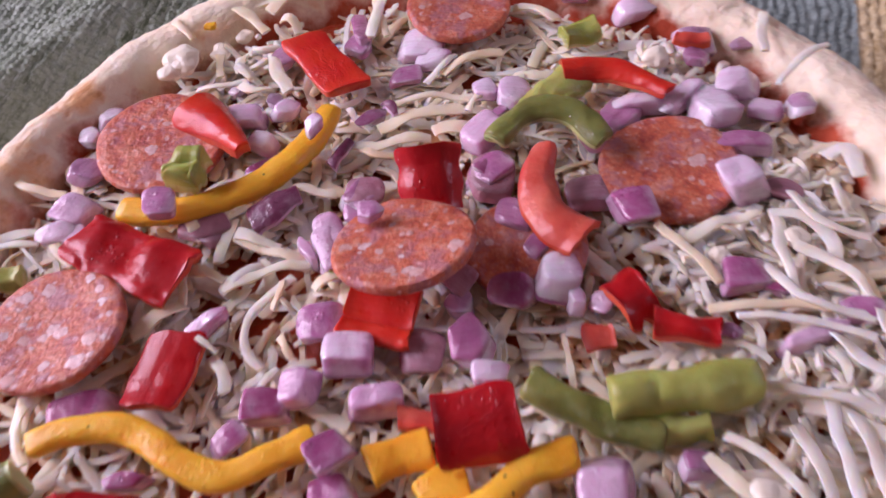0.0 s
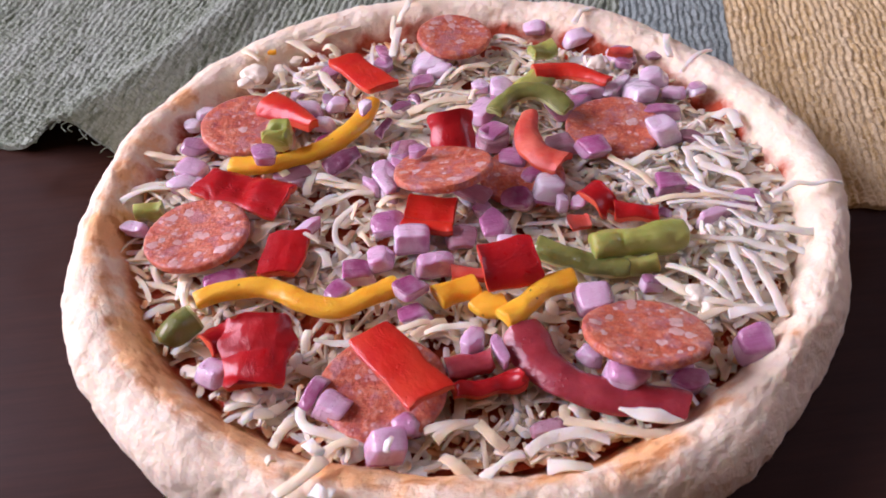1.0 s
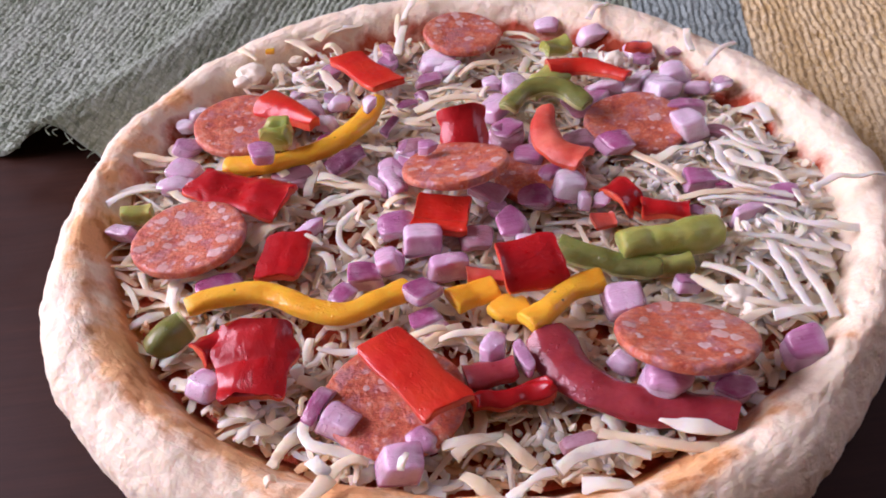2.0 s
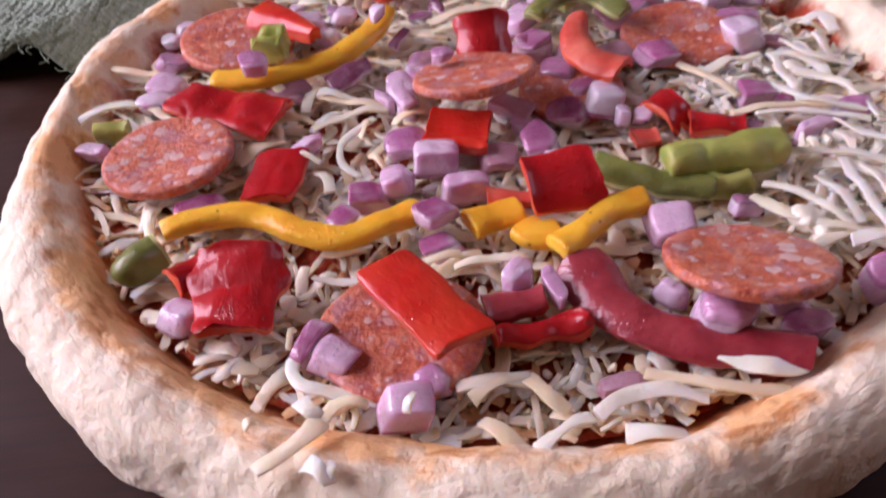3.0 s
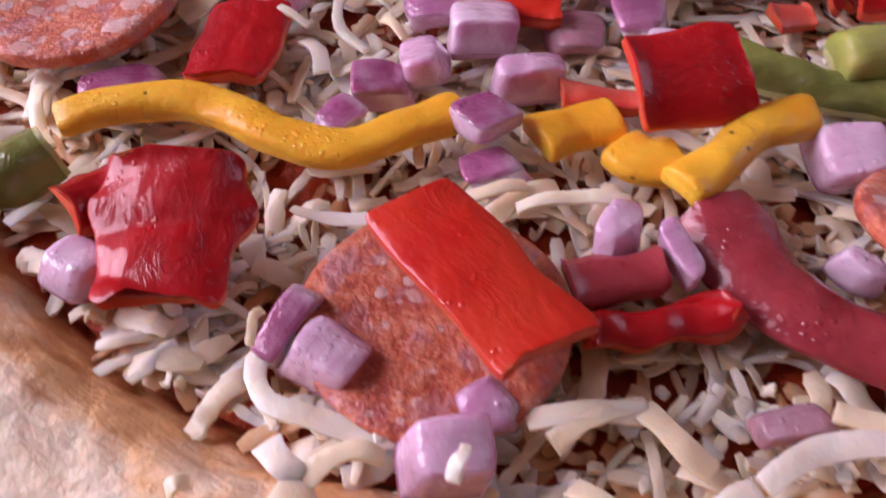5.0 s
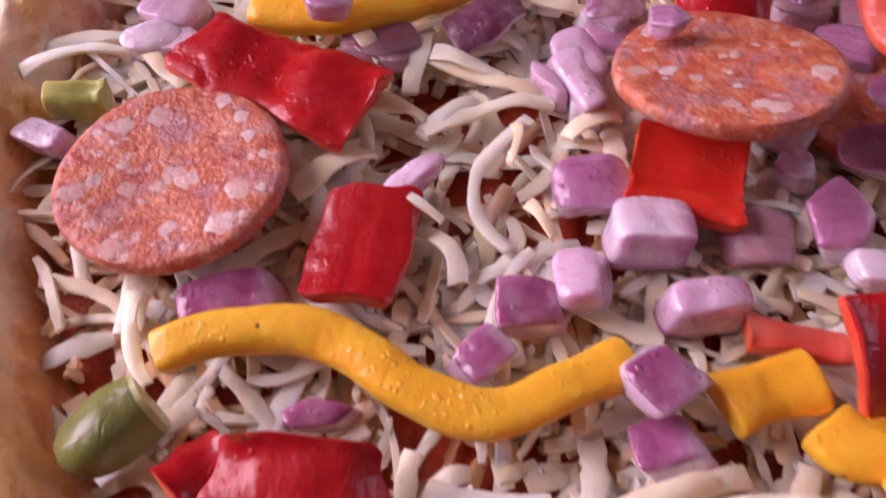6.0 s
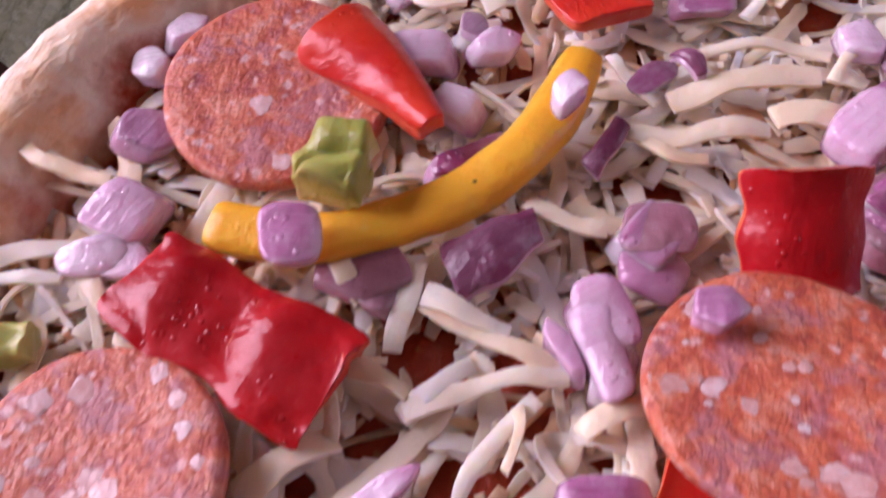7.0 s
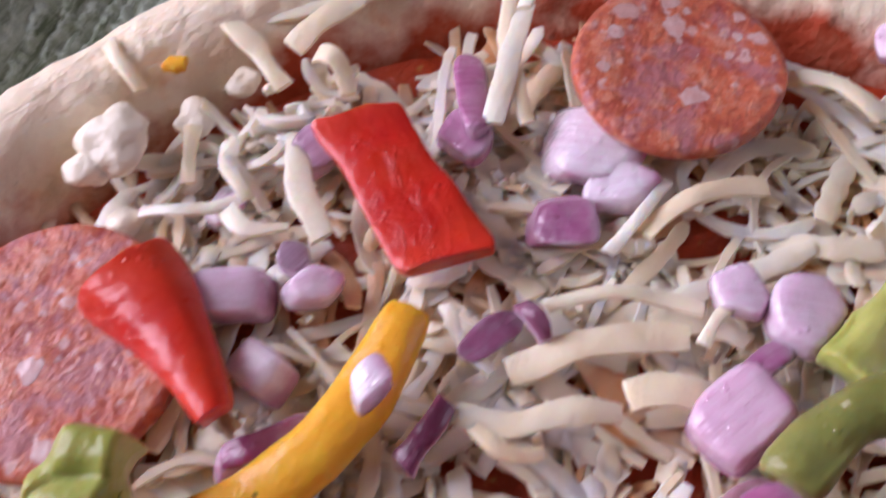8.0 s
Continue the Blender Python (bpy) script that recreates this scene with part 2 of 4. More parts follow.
def make_cloth(name, a, b, c):
    n = Nodes(name, rough=0.95)
    turn = n.node("ShaderNodeMapping")
    turn.inputs["Rotation"].default_value = (0, 0, radians(-MAT_TURN))
    n.link(n.coord, turn.inputs["Vector"])
    n.coord = turn.outputs[0]
    col = n.mix(n.grey(n.noise(520, 4, 0.7), 0.35, 0.65), a, b)
    col = n.mix(n.grey(n.noise(430, 3, 0.6, n.stretch(1.6, 0.25, 1)), 0.48, 0.64), col, c)
    bands = n.noise(70, 3, 0.6, n.stretch(1.0, 0.05, 1))
    col = n.mix(n.math("MULTIPLY", n.grey(bands, 0.50, 0.66), 0.50), col, b)
    col = n.mix(n.math("MULTIPLY", n.fall(bands, 0.34, 0.48), 0.45), col, c)
    col = n.mix(n.math("MULTIPLY", n.grey(n.noise(22, 3), 0.4, 0.7), 0.25), col, a)
    return n.done(col, n.noise(1500, 3, 0.7), 0.0008, 0.9)


def make_wood():
    n = Nodes("dark_stained_wood", rough=0.36)
    n.b.inputs["Specular IOR Level"].default_value = 0.16
    g = n.noise(40, 6, 0.65, n.stretch(0.5, 7, 1))
    c = n.mix(g, (0.014, 0.006, 0.004), (0.060, 0.022, 0.012))
    return n.done(c, g, 0.0004, 0.35, n.grey(n.noise(25, 4), -0.6, 1.6))


def make_plaster():
    n = Nodes("painted_plaster", rough=0.85)
    return n.done(n.mix(n.noise(8, 4), (0.34, 0.22, 0.14), (0.40, 0.27, 0.18)), n.noise(90, 4), 0.002, 0.3)


CRUST, SAUCE = make_crust(), make_sauce()
CHEESE, CHEESE_PIECE, CHEESE_DRY_LIT, CHEESE_WARM_SHADE = make_cheese(True), make_cheese(False), make_cheese(False, True), make_cheese(True, warm_shade=True)
CHEESE_LUMP = Nodes("soft_cheese_lump", rough=0.4, sss=0.3, radius=(1, 0.95, 0.85), scale=0.0015)
CHEESE_LUMP = CHEESE_LUMP.done(CHEESE_LUMP.mix(CHEESE_LUMP.noise(200, 3), (0.94, 0.84, 0.62), (0.95, 0.89, 0.74)), CHEESE_LUMP.noise(420, 4), 0.0008, 0.5)
SKINS = {
    "crimson": make_pepper("crimson_pepper_skin", (0.34, 0.003, 0.006), (0.56, 0.014, 0.012)),
    "scarlet": make_pepper("scarlet_pepper_skin", (0.58, 0.012, 0.007), (0.76, 0.060, 0.018)),
    "maroon": make_pepper("maroon_pepper_skin", (0.24, 0.010, 0.020), (0.46, 0.065, 0.075)),
    "open": make_pepper("pepper_inside", (0.62, 0.035, 0.022), (0.80, 0.21, 0.13), True),
    "yellow": make_pepper("yellow_pepper_skin", (0.98, 0.41, 0.012), (1.0, 0.54, 0.035), True),
    "green": make_pepper("green_pepper_skin", (0.26, 0.30, 0.045), (0.50, 0.53, 0.15), True),
    "dark": make_pepper("dark_green_pepper_skin", (0.11, 0.13, 0.028), (0.28, 0.30, 0.075)),
}
FLESH = {
    "red": make_pepper("red_pepper_flesh", (0.62, 0.040, 0.02), (0.76, 0.16, 0.06), True),
    "yellow": make_pepper("yellow_pepper_flesh", (0.98, 0.44, 0.014), (1.0, 0.57, 0.05), True),
    "green": make_pepper("green_pepper_flesh", (0.40, 0.42, 0.14), (0.58, 0.58, 0.27), True),
}
ONION_PALE = make_onion("pale_onion_flesh", [(0, (0.88, 0.82, 0.88)), (0.5, (0.82, 0.66, 0.77)), (1, (0.70, 0.42, 0.58))], 0.9, (0.66, 0.36, 0.50), (0.80, 0.58, 0.68), (0.54, 0.19, 0.36))
ONION_SKIN = make_onion("purple_onion_skin", [(0, (0.64, 0.34, 0.50)), (0.5, (0.50, 0.16, 0.33)), (1, (0.36, 0.06, 0.18))], 0.9, (0.34, 0.06, 0.17), (0.66, 0.38, 0.50), (0.74, 0.55, 0.65))
ONION_ROSE = make_onion("rose_onion_flesh", [(0, (0.74, 0.50, 0.64)), (1, (0.60, 0.27, 0.43))], 0.7, (0.52, 0.22, 0.36), (0.72, 0.50, 0.62))
# Dull rose slices; part of the shade among the toppings is in this colour.
ONION_DULL_SHADED = make_onion("dull_shaded_rose_onion", [(0, (0.46, 0.19, 0.24)), (1, (0.58, 0.30, 0.36))], 0.35, (0.38, 0.13, 0.17), (0.52, 0.27, 0.30))
ONION_DARK = make_onion("dark_onion_skin", [(0, (0.17, 0.035, 0.085)), (1, (0.26, 0.07, 0.13))], 0.5, (0.10, 0.02, 0.05), (0.36, 0.20, 0.27))
MEAT, FAT = make_meat(), make_fat()
GREEN_CLOTH = make_cloth("green_woven_cotton", (0.26, 0.32, 0.21), (0.46, 0.53, 0.44), (0.13, 0.17, 0.10))
TEAL_CLOTH = make_cloth("teal_woven_cotton", (0.28, 0.36, 0.32), (0.42, 0.51, 0.47), (0.18, 0.24, 0.22))
YELLOW_CLOTH = make_cloth("yellow_woven_cotton", (0.80, 0.60, 0.27), (0.88, 0.76, 0.49), (0.56, 0.38, 0.14))
WOOD, PLASTER = make_wood(), make_plaster()


# ---- building helpers ----
def part(name, bm, material, parent=None, label="", sharp=60):
    mesh = bpy.data.meshes.new(name)
    bm.to_mesh(mesh)
    bm.free()
    mesh.materials.append(material)
    mesh.shade_smooth()
    mesh.set_sharp_from_angle(angle=radians(sharp))
    ob = new(name, mesh)
    ob.parent = parent
    return tagged(ob, label)


def box_bm(x0, x1, y0, y1, z0, z1, bevel=0.0):
    bm = bmesh.new()
    bmesh.ops.create_cube(bm, size=1, matrix=Matrix.LocRotScale(((x0 + x1) / 2, (y0 + y1) / 2, (z0 + z1) / 2), None, (x1 - x0, y1 - y0, z1 - z0)))
    if bevel:
        bmesh.ops.bevel(bm, geom=bm.edges, offset=bevel, segments=3, affect="EDGES")
    return bm


def ease(x, a, b):
    x = min(1, max(0, (x - a) / (b - a)))
    return x * x * (3 - 2 * x)


def wander(p, scale, seed=0.0):
    return noise.noise(Vector(p) * scale + Vector((seed * 3.7, seed * 1.3, seed * 2.1)))


def power(c, e):
    return math.copysign(abs(c) ** (2 / e), c)


def sweep_bm(length, width, thick, heads=(0.0,), low=0.0, curl=0.0, arch=0.0, twist=0.0, taper=(1.0, 1.0), square=5.0, rough=0.0, seed=0.0, centred=True, rings=14, sides=16, cut=0.0, humps=0.0, end=0.80, crease=0.0, torn=0.0):
    """A bar with a rounded-square section: heads are its headings in degrees along the way, arch its rise in the middle,
    curl the sag of its two edges (as a share of the half width), cut the slant of its ends."""
    stations = [0, 0.012, 0.04] + [0.04 + 0.92 * k / rings for k in range(1, rings)] + [0.96, 0.988, 1]
    mid_end = 0.35 * end + 0.65
    shrink = {0: end, 1: mid_end, 2: 1.0, len(stations) - 3: 1.0, len(stations) - 2: mid_end, len(stations) - 1: end}

    def heading(s):
        u = s * len(heads) - 0.5
        k = min(max(int(math.floor(u)), 0), len(heads) - 1)
        j = min(k + 1, len(heads) - 1)
        f = min(1, max(0, u - k))
        return radians(heads[k] * (1 - f) + heads[j] * f)

    place, spots, last = Vector((0, 0, 0)), [], 0.0
    for s in stations:
        steps = 4
        for k in range(steps):
            h = heading(last + (s - last) * (k + 0.5) / steps)
            place = place + Vector((math.cos(h), math.sin(h), 0)) * (s - last) * length / steps
        last = s
        spots.append(place.copy())
    shift = (spots[0] + spots[-1]) / 2 if centred else Vector((0, 0, 0))
    bm, loops = bmesh.new(), []
    for k, s in enumerate(stations):
        h, g = heading(s), shrink.get(k, 1.0)
        w = width / 2 * (taper[0] * (1 - s) + taper[1] * s) * (1 + rough * 0.22 * wander((s * 2, 0, 0), 1.3, seed))
        side = Vector((-math.sin(h), math.cos(h), 0))
        ahead = Vector((math.cos(h), math.sin(h), 0))
        rise = arch * (1 - (2 * s - 1) ** 2) + humps * abs(math.sin(2 * math.pi * s))
        turn = radians(twist) * (s - 0.5)
        loop = []
        for j in range(sides):
            a = 2 * math.pi * (j + 0.5) / sides
            y = w * power(math.cos(a), square) * (0.5 + 0.5 * g)
            z = low + thick / 2 * (1 + power(math.sin(a), square * 0.7) * g)
            sag = -curl * w * (y / max(w, 1e-6)) ** 2
            yy, zz = y * math.cos(turn) - (z + sag) * math.sin(turn), y * math.sin(turn) + (z + sag) * math.cos(turn)
            p = spots[k] - shift + side * yy + ahead * (cut * y) + Vector((0, 0, zz + rise))
            if crease:
                fold = noise.noise(Vector((s * length * 60, y * 170, seed * 1.7)))
                p.z -= crease * max(0, 1 - abs(fold) / 0.13) - crease * 0.9 * wander((s * length, y, 0), 95, seed)
            if torn:
                grip = abs(2 * s - 1) ** 6
                p += ahead * (math.copysign(1, s - 0.5) * grip * torn * wander((0, y, 0), 230, seed + k // 6)) + Vector((0, 0, grip * torn * 0.5))
            amp = rough * 0.0009
            p += Vector((wander(p, 120, seed), wander(p, 120, seed + 5), wander(p, 130, seed + 9))) * amp
            loop.append(bm.verts.new(p))
        loops.append(loop)
    for a, b in zip(loops, loops[1:]):
        for j in range(sides):
            i = (j + 1) % sides
            bm.faces.new((a[j], a[i], b[i], b[j]))
    bm.faces.new(loops[0])
    bm.faces.new(loops[-1][::-1])
    bmesh.ops.recalc_face_normals(bm, faces=bm.faces)
    return bm


count = iter(range(1, 100000))


# ---- the setting ----
# Unseen plain room added round the table; its warm plaster tints the bounced light.
room = [
    ("wall_west_low", (-1.5, -1.3, -2.2, 2.2, -0.75, 0.20)), ("wall_west_high", (-1.5, -1.3, -2.2, 2.2, 1.26, 1.9)),
    ("wall_west_south", (-1.5, -1.3, -2.2, -0.32, 0.20, 1.26)), ("wall_west_north", (-1.5, -1.3, 0.96, 2.2, 0.20, 1.26)),
    ("wall_east_low", (1.7, 1.9, -2.2, 2.2, -0.75, 0.45)), ("wall_east_high", (1.7, 1.9, -2.2, 2.2, 1.65, 1.9)),
    ("wall_east_south", (1.7, 1.9, -2.2, -0.15, 0.45, 1.65)), ("wall_east_north", (1.7, 1.9, 0.85, 2.2, 0.45, 1.65)),
    ("wall_north", (-1.5, 1.9, 2.2, 2.4, -0.75, 1.9)), ("wall_south", (-1.5, 1.9, -2.4, -2.2, -0.75, 1.9)),
]
for name, size in room:
    tagged(part(name, box_bm(*size), PLASTER), "unseen plain wall added to close the room", "wall", kind="structure")
tagged(part("ceiling", box_bm(-1.5, 1.9, -2.4, 2.4, 1.9, 2.0), PLASTER), "unseen plain ceiling added to close the room", "ceiling", kind="structure")
tagged(part("floor", box_bm(-1.5, 1.9, -2.4, 2.4, -0.85, -0.75), WOOD), "dark wooden floor under the table", "floor", kind="structure")

table = tagged(new("dining_table"), "dark stained wooden dining table with a smooth top", "table")
part("tabletop", box_bm(-0.75, 0.75, -0.5, 0.7, -0.03, 0.0, 0.004), WOOD, table)
for x in (-0.68, 0.68):
    for y in (-0.43, 0.63):
        part("leg", box_bm(x - 0.035, x + 0.035, y - 0.035, y + 0.035, -0.75, -0.031, 0.004), WOOD, table)


# ---- woven placemat with green, teal and yellow bands ----


def mat_height(u, v):
    """The rumpled fold that starts at the near edge and dies away further in."""
    d = u - 0.008 - 0.29 * v
    h = 0.019 * math.exp(-((d / 0.016) ** 2)) * math.exp(-max(v, 0) / 0.15)
    h += 0.007 * math.exp(-(((u + 0.16 - 0.2 * v) / 0.05) ** 2))
    h += 0.004 * (0.5 + 0.5 * wander((u, v, 0), 14, 2)) * ease(v, 0.08, 0.2)
    return h * (1 - ease(u, 0.03, 0.09) * (1 - ease(v, 0.16, 0.3)))


def mat_band(name, u0, u1, material, label):
    step, deep = 0.0008, 0.34
    nu, nv = int((u1 - u0) / step), 400
    bm = bmesh.new()
    turn = pose(MAT_EDGE.x, MAT_EDGE.y, 0, 0, 0, MAT_TURN)
    tops, lows = [], []
    for i in range(nu + 1):
        u = u0 + (u1 - u0) * i / nu
        top, low = [], []
        for j in range(nv + 1):
            v = deep * (j / nv) ** 1.25
            rag = 0.0012 * wander((u, 0, 0), 260, 4) + 0.0016 * wander((u, 0, 0), 40, 8)
            v += rag * (1 - ease(v, 0, 0.01))
            h = mat_height(u, v)
            rib = abs(math.sin(math.pi * (u + 0.0020 * wander((u, v, 0), 60, 1) + 0.0008 * wander((u, v, 0), 220, 7)) / 0.0036))
            knot = 0.5 + 0.5 * math.sin(2 * math.pi * v / 0.0029 + 1.6 * wander((u, v, 0), 90, 9) + math.pi * math.floor(u / 0.0036))
            z = h + 0.0016 + 0.0016 * rib * (0.40 + 0.60 * knot) + 0.0010 * wander((u, v, 0), 420, 3)
            top.append(bm.verts.new(turn @ Vector((u, v, z))))
            low.append(bm.verts.new(turn @ Vector((u, v, h + 0.0002))))
        tops.append(top)
        lows.append(low)
    for i in range(nu):
        for j in range(nv):
            bm.faces.new((tops[i][j], tops[i + 1][j], tops[i + 1][j + 1], tops[i][j + 1]))
        bm.faces.new((lows[i][0], lows[i + 1][0], tops[i + 1][0], tops[i][0]))
    return part(name, bm, material, placemat, label)


def loose_thread(u, v, length, heads):
    m = pose(MAT_EDGE.x, MAT_EDGE.y, 0, 0, 0, MAT_TURN)
    ob = part("loose_thread", sweep_bm(length, 0.0005, 0.0005, heads=heads, rough=0.2, seed=u * 900, centred=False, rings=8, sides=6, square=2.2), GREEN_CLOTH, placemat)
    ob.matrix_world = m @ pose(u, v, mat_height(u, v) + 0.0012, 0, 25, 0)


placemat = tagged(new("woven_placemat"), "rumpled woven cotton placemat with green, teal and yellow bands", "placemat")
mat_band("green_band", -0.26, 0.256, GREEN_CLOTH, "sage green ribbed woven cotton")
mat_band("teal_band", 0.256, 0.312, TEAL_CLOTH, "dull teal ribbed woven cotton")
mat_band("yellow_band", 0.312, 0.62, YELLOW_CLOTH, "straw yellow ribbed woven cotton")

for k in range(22):
    f = random.Random(k)
    loose_thread(f.uniform(-0.012, 0.034), -0.0005 + 0.0008 * f.random(), f.uniform(0.003, 0.008), (-90 + f.uniform(-50, 50), -90 + f.uniform(-120, 120)))


# ---- the pizza ----
pizza = tagged(new("pizza"), "frozen uncooked pizza with a thick floured crust", "pizza")
PROFILE = [(0.0, 0.003), (0.10, 0.003), (0.135, 0.0032), (0.1435, 0.006), (0.1478, 0.013), (0.1470, 0.022), (0.1430, 0.0283), (0.1375, 0.0310), (0.1310, 0.0300), (0.1255, 0.0245), (0.1220, 0.0180), (0.118, 0.0145), (0.105, 0.0125), (0.0, 0.0125)]


def along(points, s):
    """A smooth curve through the points (Catmull-Rom), s from 0 to 1."""
    u = s * (len(points) - 1)
    k = min(int(u), len(points) - 2)
    f = u - k
    p = [Vector(points[min(max(k + d, 0), len(points) - 1)]) for d in (-1, 0, 1, 2)]
    return 0.5 * (2 * p[1] + (p[2] - p[0]) * f + (2 * p[0] - 5 * p[1] + 4 * p[2] - p[3]) * f * f + (3 * p[1] - p[0] - 3 * p[2] + p[3]) * f ** 3)


def crust_bm():
    bm, around, over = bmesh.new(), 640, 96
    loops = []
    for k in range(over + 1):
        s = 0.08 + 0.84 * k / over
        r0, z0 = along(PROFILE, s)
        loop = []
        for j in range(around):
            a = 2 * math.pi * j / around
            d = Vector((math.cos(a), math.sin(a), 0))
            p = d * r0 + Vector((0, 0, z0))
            rim = ease(r0, 0.112, 0.128) * ease(z0, 0.003, 0.010)
            lump = 0.0030 * wander(p, 24, 1) + (0.0010 + 0.0006 * ease(-p.y, -0.02, 0.06)) * wander(p, 62, 2) + 0.0009 * ease(-p.y, -0.05, 0.05) * abs(wander(p, 115, 5)) + 0.0005 * wander(p, 190, 3) + 0.0003 * wander(p, 420, 8)
            pit = -0.0007 * ease(wander(p, 120, 6), 0.35, 0.6)
            out = Vector((d.x * (r0 - 0.134), d.y * (r0 - 0.134), z0 - 0.016))
            out.normalize()
            broad = 0.0015 * math.exp(-(((a - 1.6) / 0.6) ** 2)) - 0.0045 * math.exp(-(((a - 3.0) / 0.4) ** 2)) + 0.0015 * math.exp(-(((a - 3.85) / 0.4) ** 2)) - 0.0060 * math.exp(-(((a - 5.58) / 0.45) ** 2))
            broad *= rim * ease(r0, 0.126, 0.146)
            p += out * (lump + pit) * rim + d * broad
            loop.append(bm.verts.new(p))
        loops.append(loop)
    for a, b in zip(loops, loops[1:]):
        for j in range(around):
            i = (j + 1) % around
            bm.faces.new((a[j], a[i], b[i], b[j]))
    bm.faces.new(loops[0])
    bm.faces.new(loops[-1])
    bmesh.ops.recalc_face_normals(bm, faces=bm.faces)
    return bm


part("crust", crust_bm(), CRUST, pizza, "pale floured dough rim with browned spots")


def sauce_bm():
    bm, loops = bmesh.new(), []
    for k in range(60):
        r = 0.1200 * (k + 0.4) / 59.4
        loop = []
        for j in range(220):
            a = 2 * math.pi * j / 220
            rr = r * (1 + 0.006 * wander((math.cos(a), math.sin(a), 0), 3.5, 4))
            p = Vector((math.cos(a) * rr, math.sin(a) * rr, 0))
            p.z = 0.0160 + 0.0010 * ease(r, 0.105, 0.118) + 0.0012 * wander(p, 120, 3)
            loop.append(bm.verts.new(p))
        loops.append(loop)
    for a, b in zip(loops, loops[1:]):
        for j in range(220):
            i = (j + 1) % 220
            bm.faces.new((a[j], a[i], b[i], b[j]))
    bm.faces.new(loops[0])
    bmesh.ops.recalc_face_normals(bm, faces=bm.faces)
    return bm


part("sauce", sauce_bm(), SAUCE, pizza, "dark red tomato sauce")


# ---- toppings ----
def pepperoni(x, y, z, radius, rx=0, ry=0, flecks=0, thick=0.0034):
    seed = next(count)
    thing = tagged(new("pepperoni_slice"), "round orange-red pepperoni slice flecked with fat", "pepperoni", "pepperoni on the pizza")
    bm, loops = bmesh.new(), []
    shape = [(0.0, 1), (0.35, 1), (0.7, 1), (0.93, 1), (0.985, 0.8), (1.0, 0.3), (1.0, -0.3), (0.985, -0.8), (0.93, -1), (0.0, -1)]
    for f, h in shape:
        loop = []
        for j in range(72):
            a = 2 * math.pi * j / 72
            r = radius * max(f, 0.002) * (1 + 0.022 * wander((math.cos(a), math.sin(a), 0), 1.3, seed) + 0.006 * wander((math.cos(a), math.sin(a), 0), 9, seed))
            p = Vector((r * math.cos(a), r * math.sin(a), h * thick / 2))
            p.z += 0.0011 * wander(p, 55, seed) + 0.00010 * wander(p, 420, seed) + 0.0007 * f * f
            loop.append(bm.verts.new(p))
        loops.append(loop)
    for a, b in zip(loops, loops[1:]):
        for j in range(72):
            i = (j + 1) % 72
            bm.faces.new((a[j], a[i], b[i], b[j]))
    bmesh.ops.recalc_face_normals(bm, faces=bm.faces)
    part("slice_body", bm, MEAT, thing)
    rng = random.Random(seed)
    for _ in range(flecks * 9 + 6):
        a, d, q = rng.uniform(0, 6.28), radius * 0.88 * math.sqrt(rng.random()), rng.choice((rng.uniform(0.0007, 0.0013), rng.uniform(0.0014, 0.0026)))
        cx, cy = d * math.cos(a), d * math.sin(a)
        bm = bmesh.new()
        rings = []
        for f, h in ((1.04, -0.0004), (0.97, 0.00000), (0.5, 0.00007)):
            ring = []
            for j in range(14):
                b = 2 * math.pi * j / 14
                r = q * f * (1 + 0.55 * wander((math.cos(b), math.sin(b), q * 900), 1.4, seed + d * 1000))
                p = Vector((cx + r * math.cos(b), cy + r * math.sin(b), 0))
                base = thick / 2 + 0.0011 * wander(Vector((p.x, p.y, thick / 2)), 55, seed) + 0.0007 * (math.hypot(p.x, p.y) / radius) ** 2
                ring.append(bm.verts.new((p.x, p.y, base + h)))
            rings.append(ring)
        for r0, r1 in zip(rings, rings[1:]):
            for j in range(14):
                bm.faces.new((r0[j], r0[(j + 1) % 14], r1[(j + 1) % 14], r1[j]))
        bm.faces.new(rings[-1])
        part("fat_fleck", bm, FAT, thing, "pale white fat")
    thing.matrix_world = pose(x, y, z, rx, ry, 0)
    return thing


def pepper(kind, x, y, z, length, width, yaw, curl, thick, heads=(0.0,), rx=0, ry=0, arch=0.0, taper=(1, 1), rough=0.9, cut=0.0, twist=0.0, humps=0.0, form="piece", centred=True, tone="", square=7.0, end=0.80, crease=0.0, torn=0.0):
    seed = next(count)
    tone = tone or {"red": "crimson"}.get(kind, kind)
    look_of = {"crimson": "glossy deep red", "scarlet": "glossy bright red", "maroon": "dark maroon", "open": "pinkish red inside-up", "yellow": "golden yellow", "green": "pale olive green", "dark": "dark green"}[tone]
    thing = tagged(new(f"{kind}_pepper_{form}"), f"{look_of} bell pepper {form} lying on shredded cheese", "bell pepper", f"{kind} peppers on the pizza")
    if tone == "scarlet":
        crease, rough = crease * 0.25, rough * 0.55
    same = dict(crease=crease, torn=torn, rings=26, sides=36, heads=heads, curl=curl, arch=arch, taper=taper, rough=rough, seed=seed, cut=cut, twist=twist, humps=humps, centred=centred, square=square, end=end)
    part("flesh", sweep_bm(length * 0.998, width * 0.995, thick * 0.98, low=-thick / 2, **same), SKINS["maroon"] if tone == "maroon" else FLESH[kind], thing, f"paler {kind} inner flesh")
    deep = 0.30 if kind == "red" else 0.80
    part("skin", sweep_bm(length * 1.004, width * 1.006, thick * deep, low=thick * (0.51 - deep), **same), SKINS[tone], thing, f"shiny {kind} skin")
    thing.matrix_world = pose(x, y, z, rx, ry, yaw)
    return thing


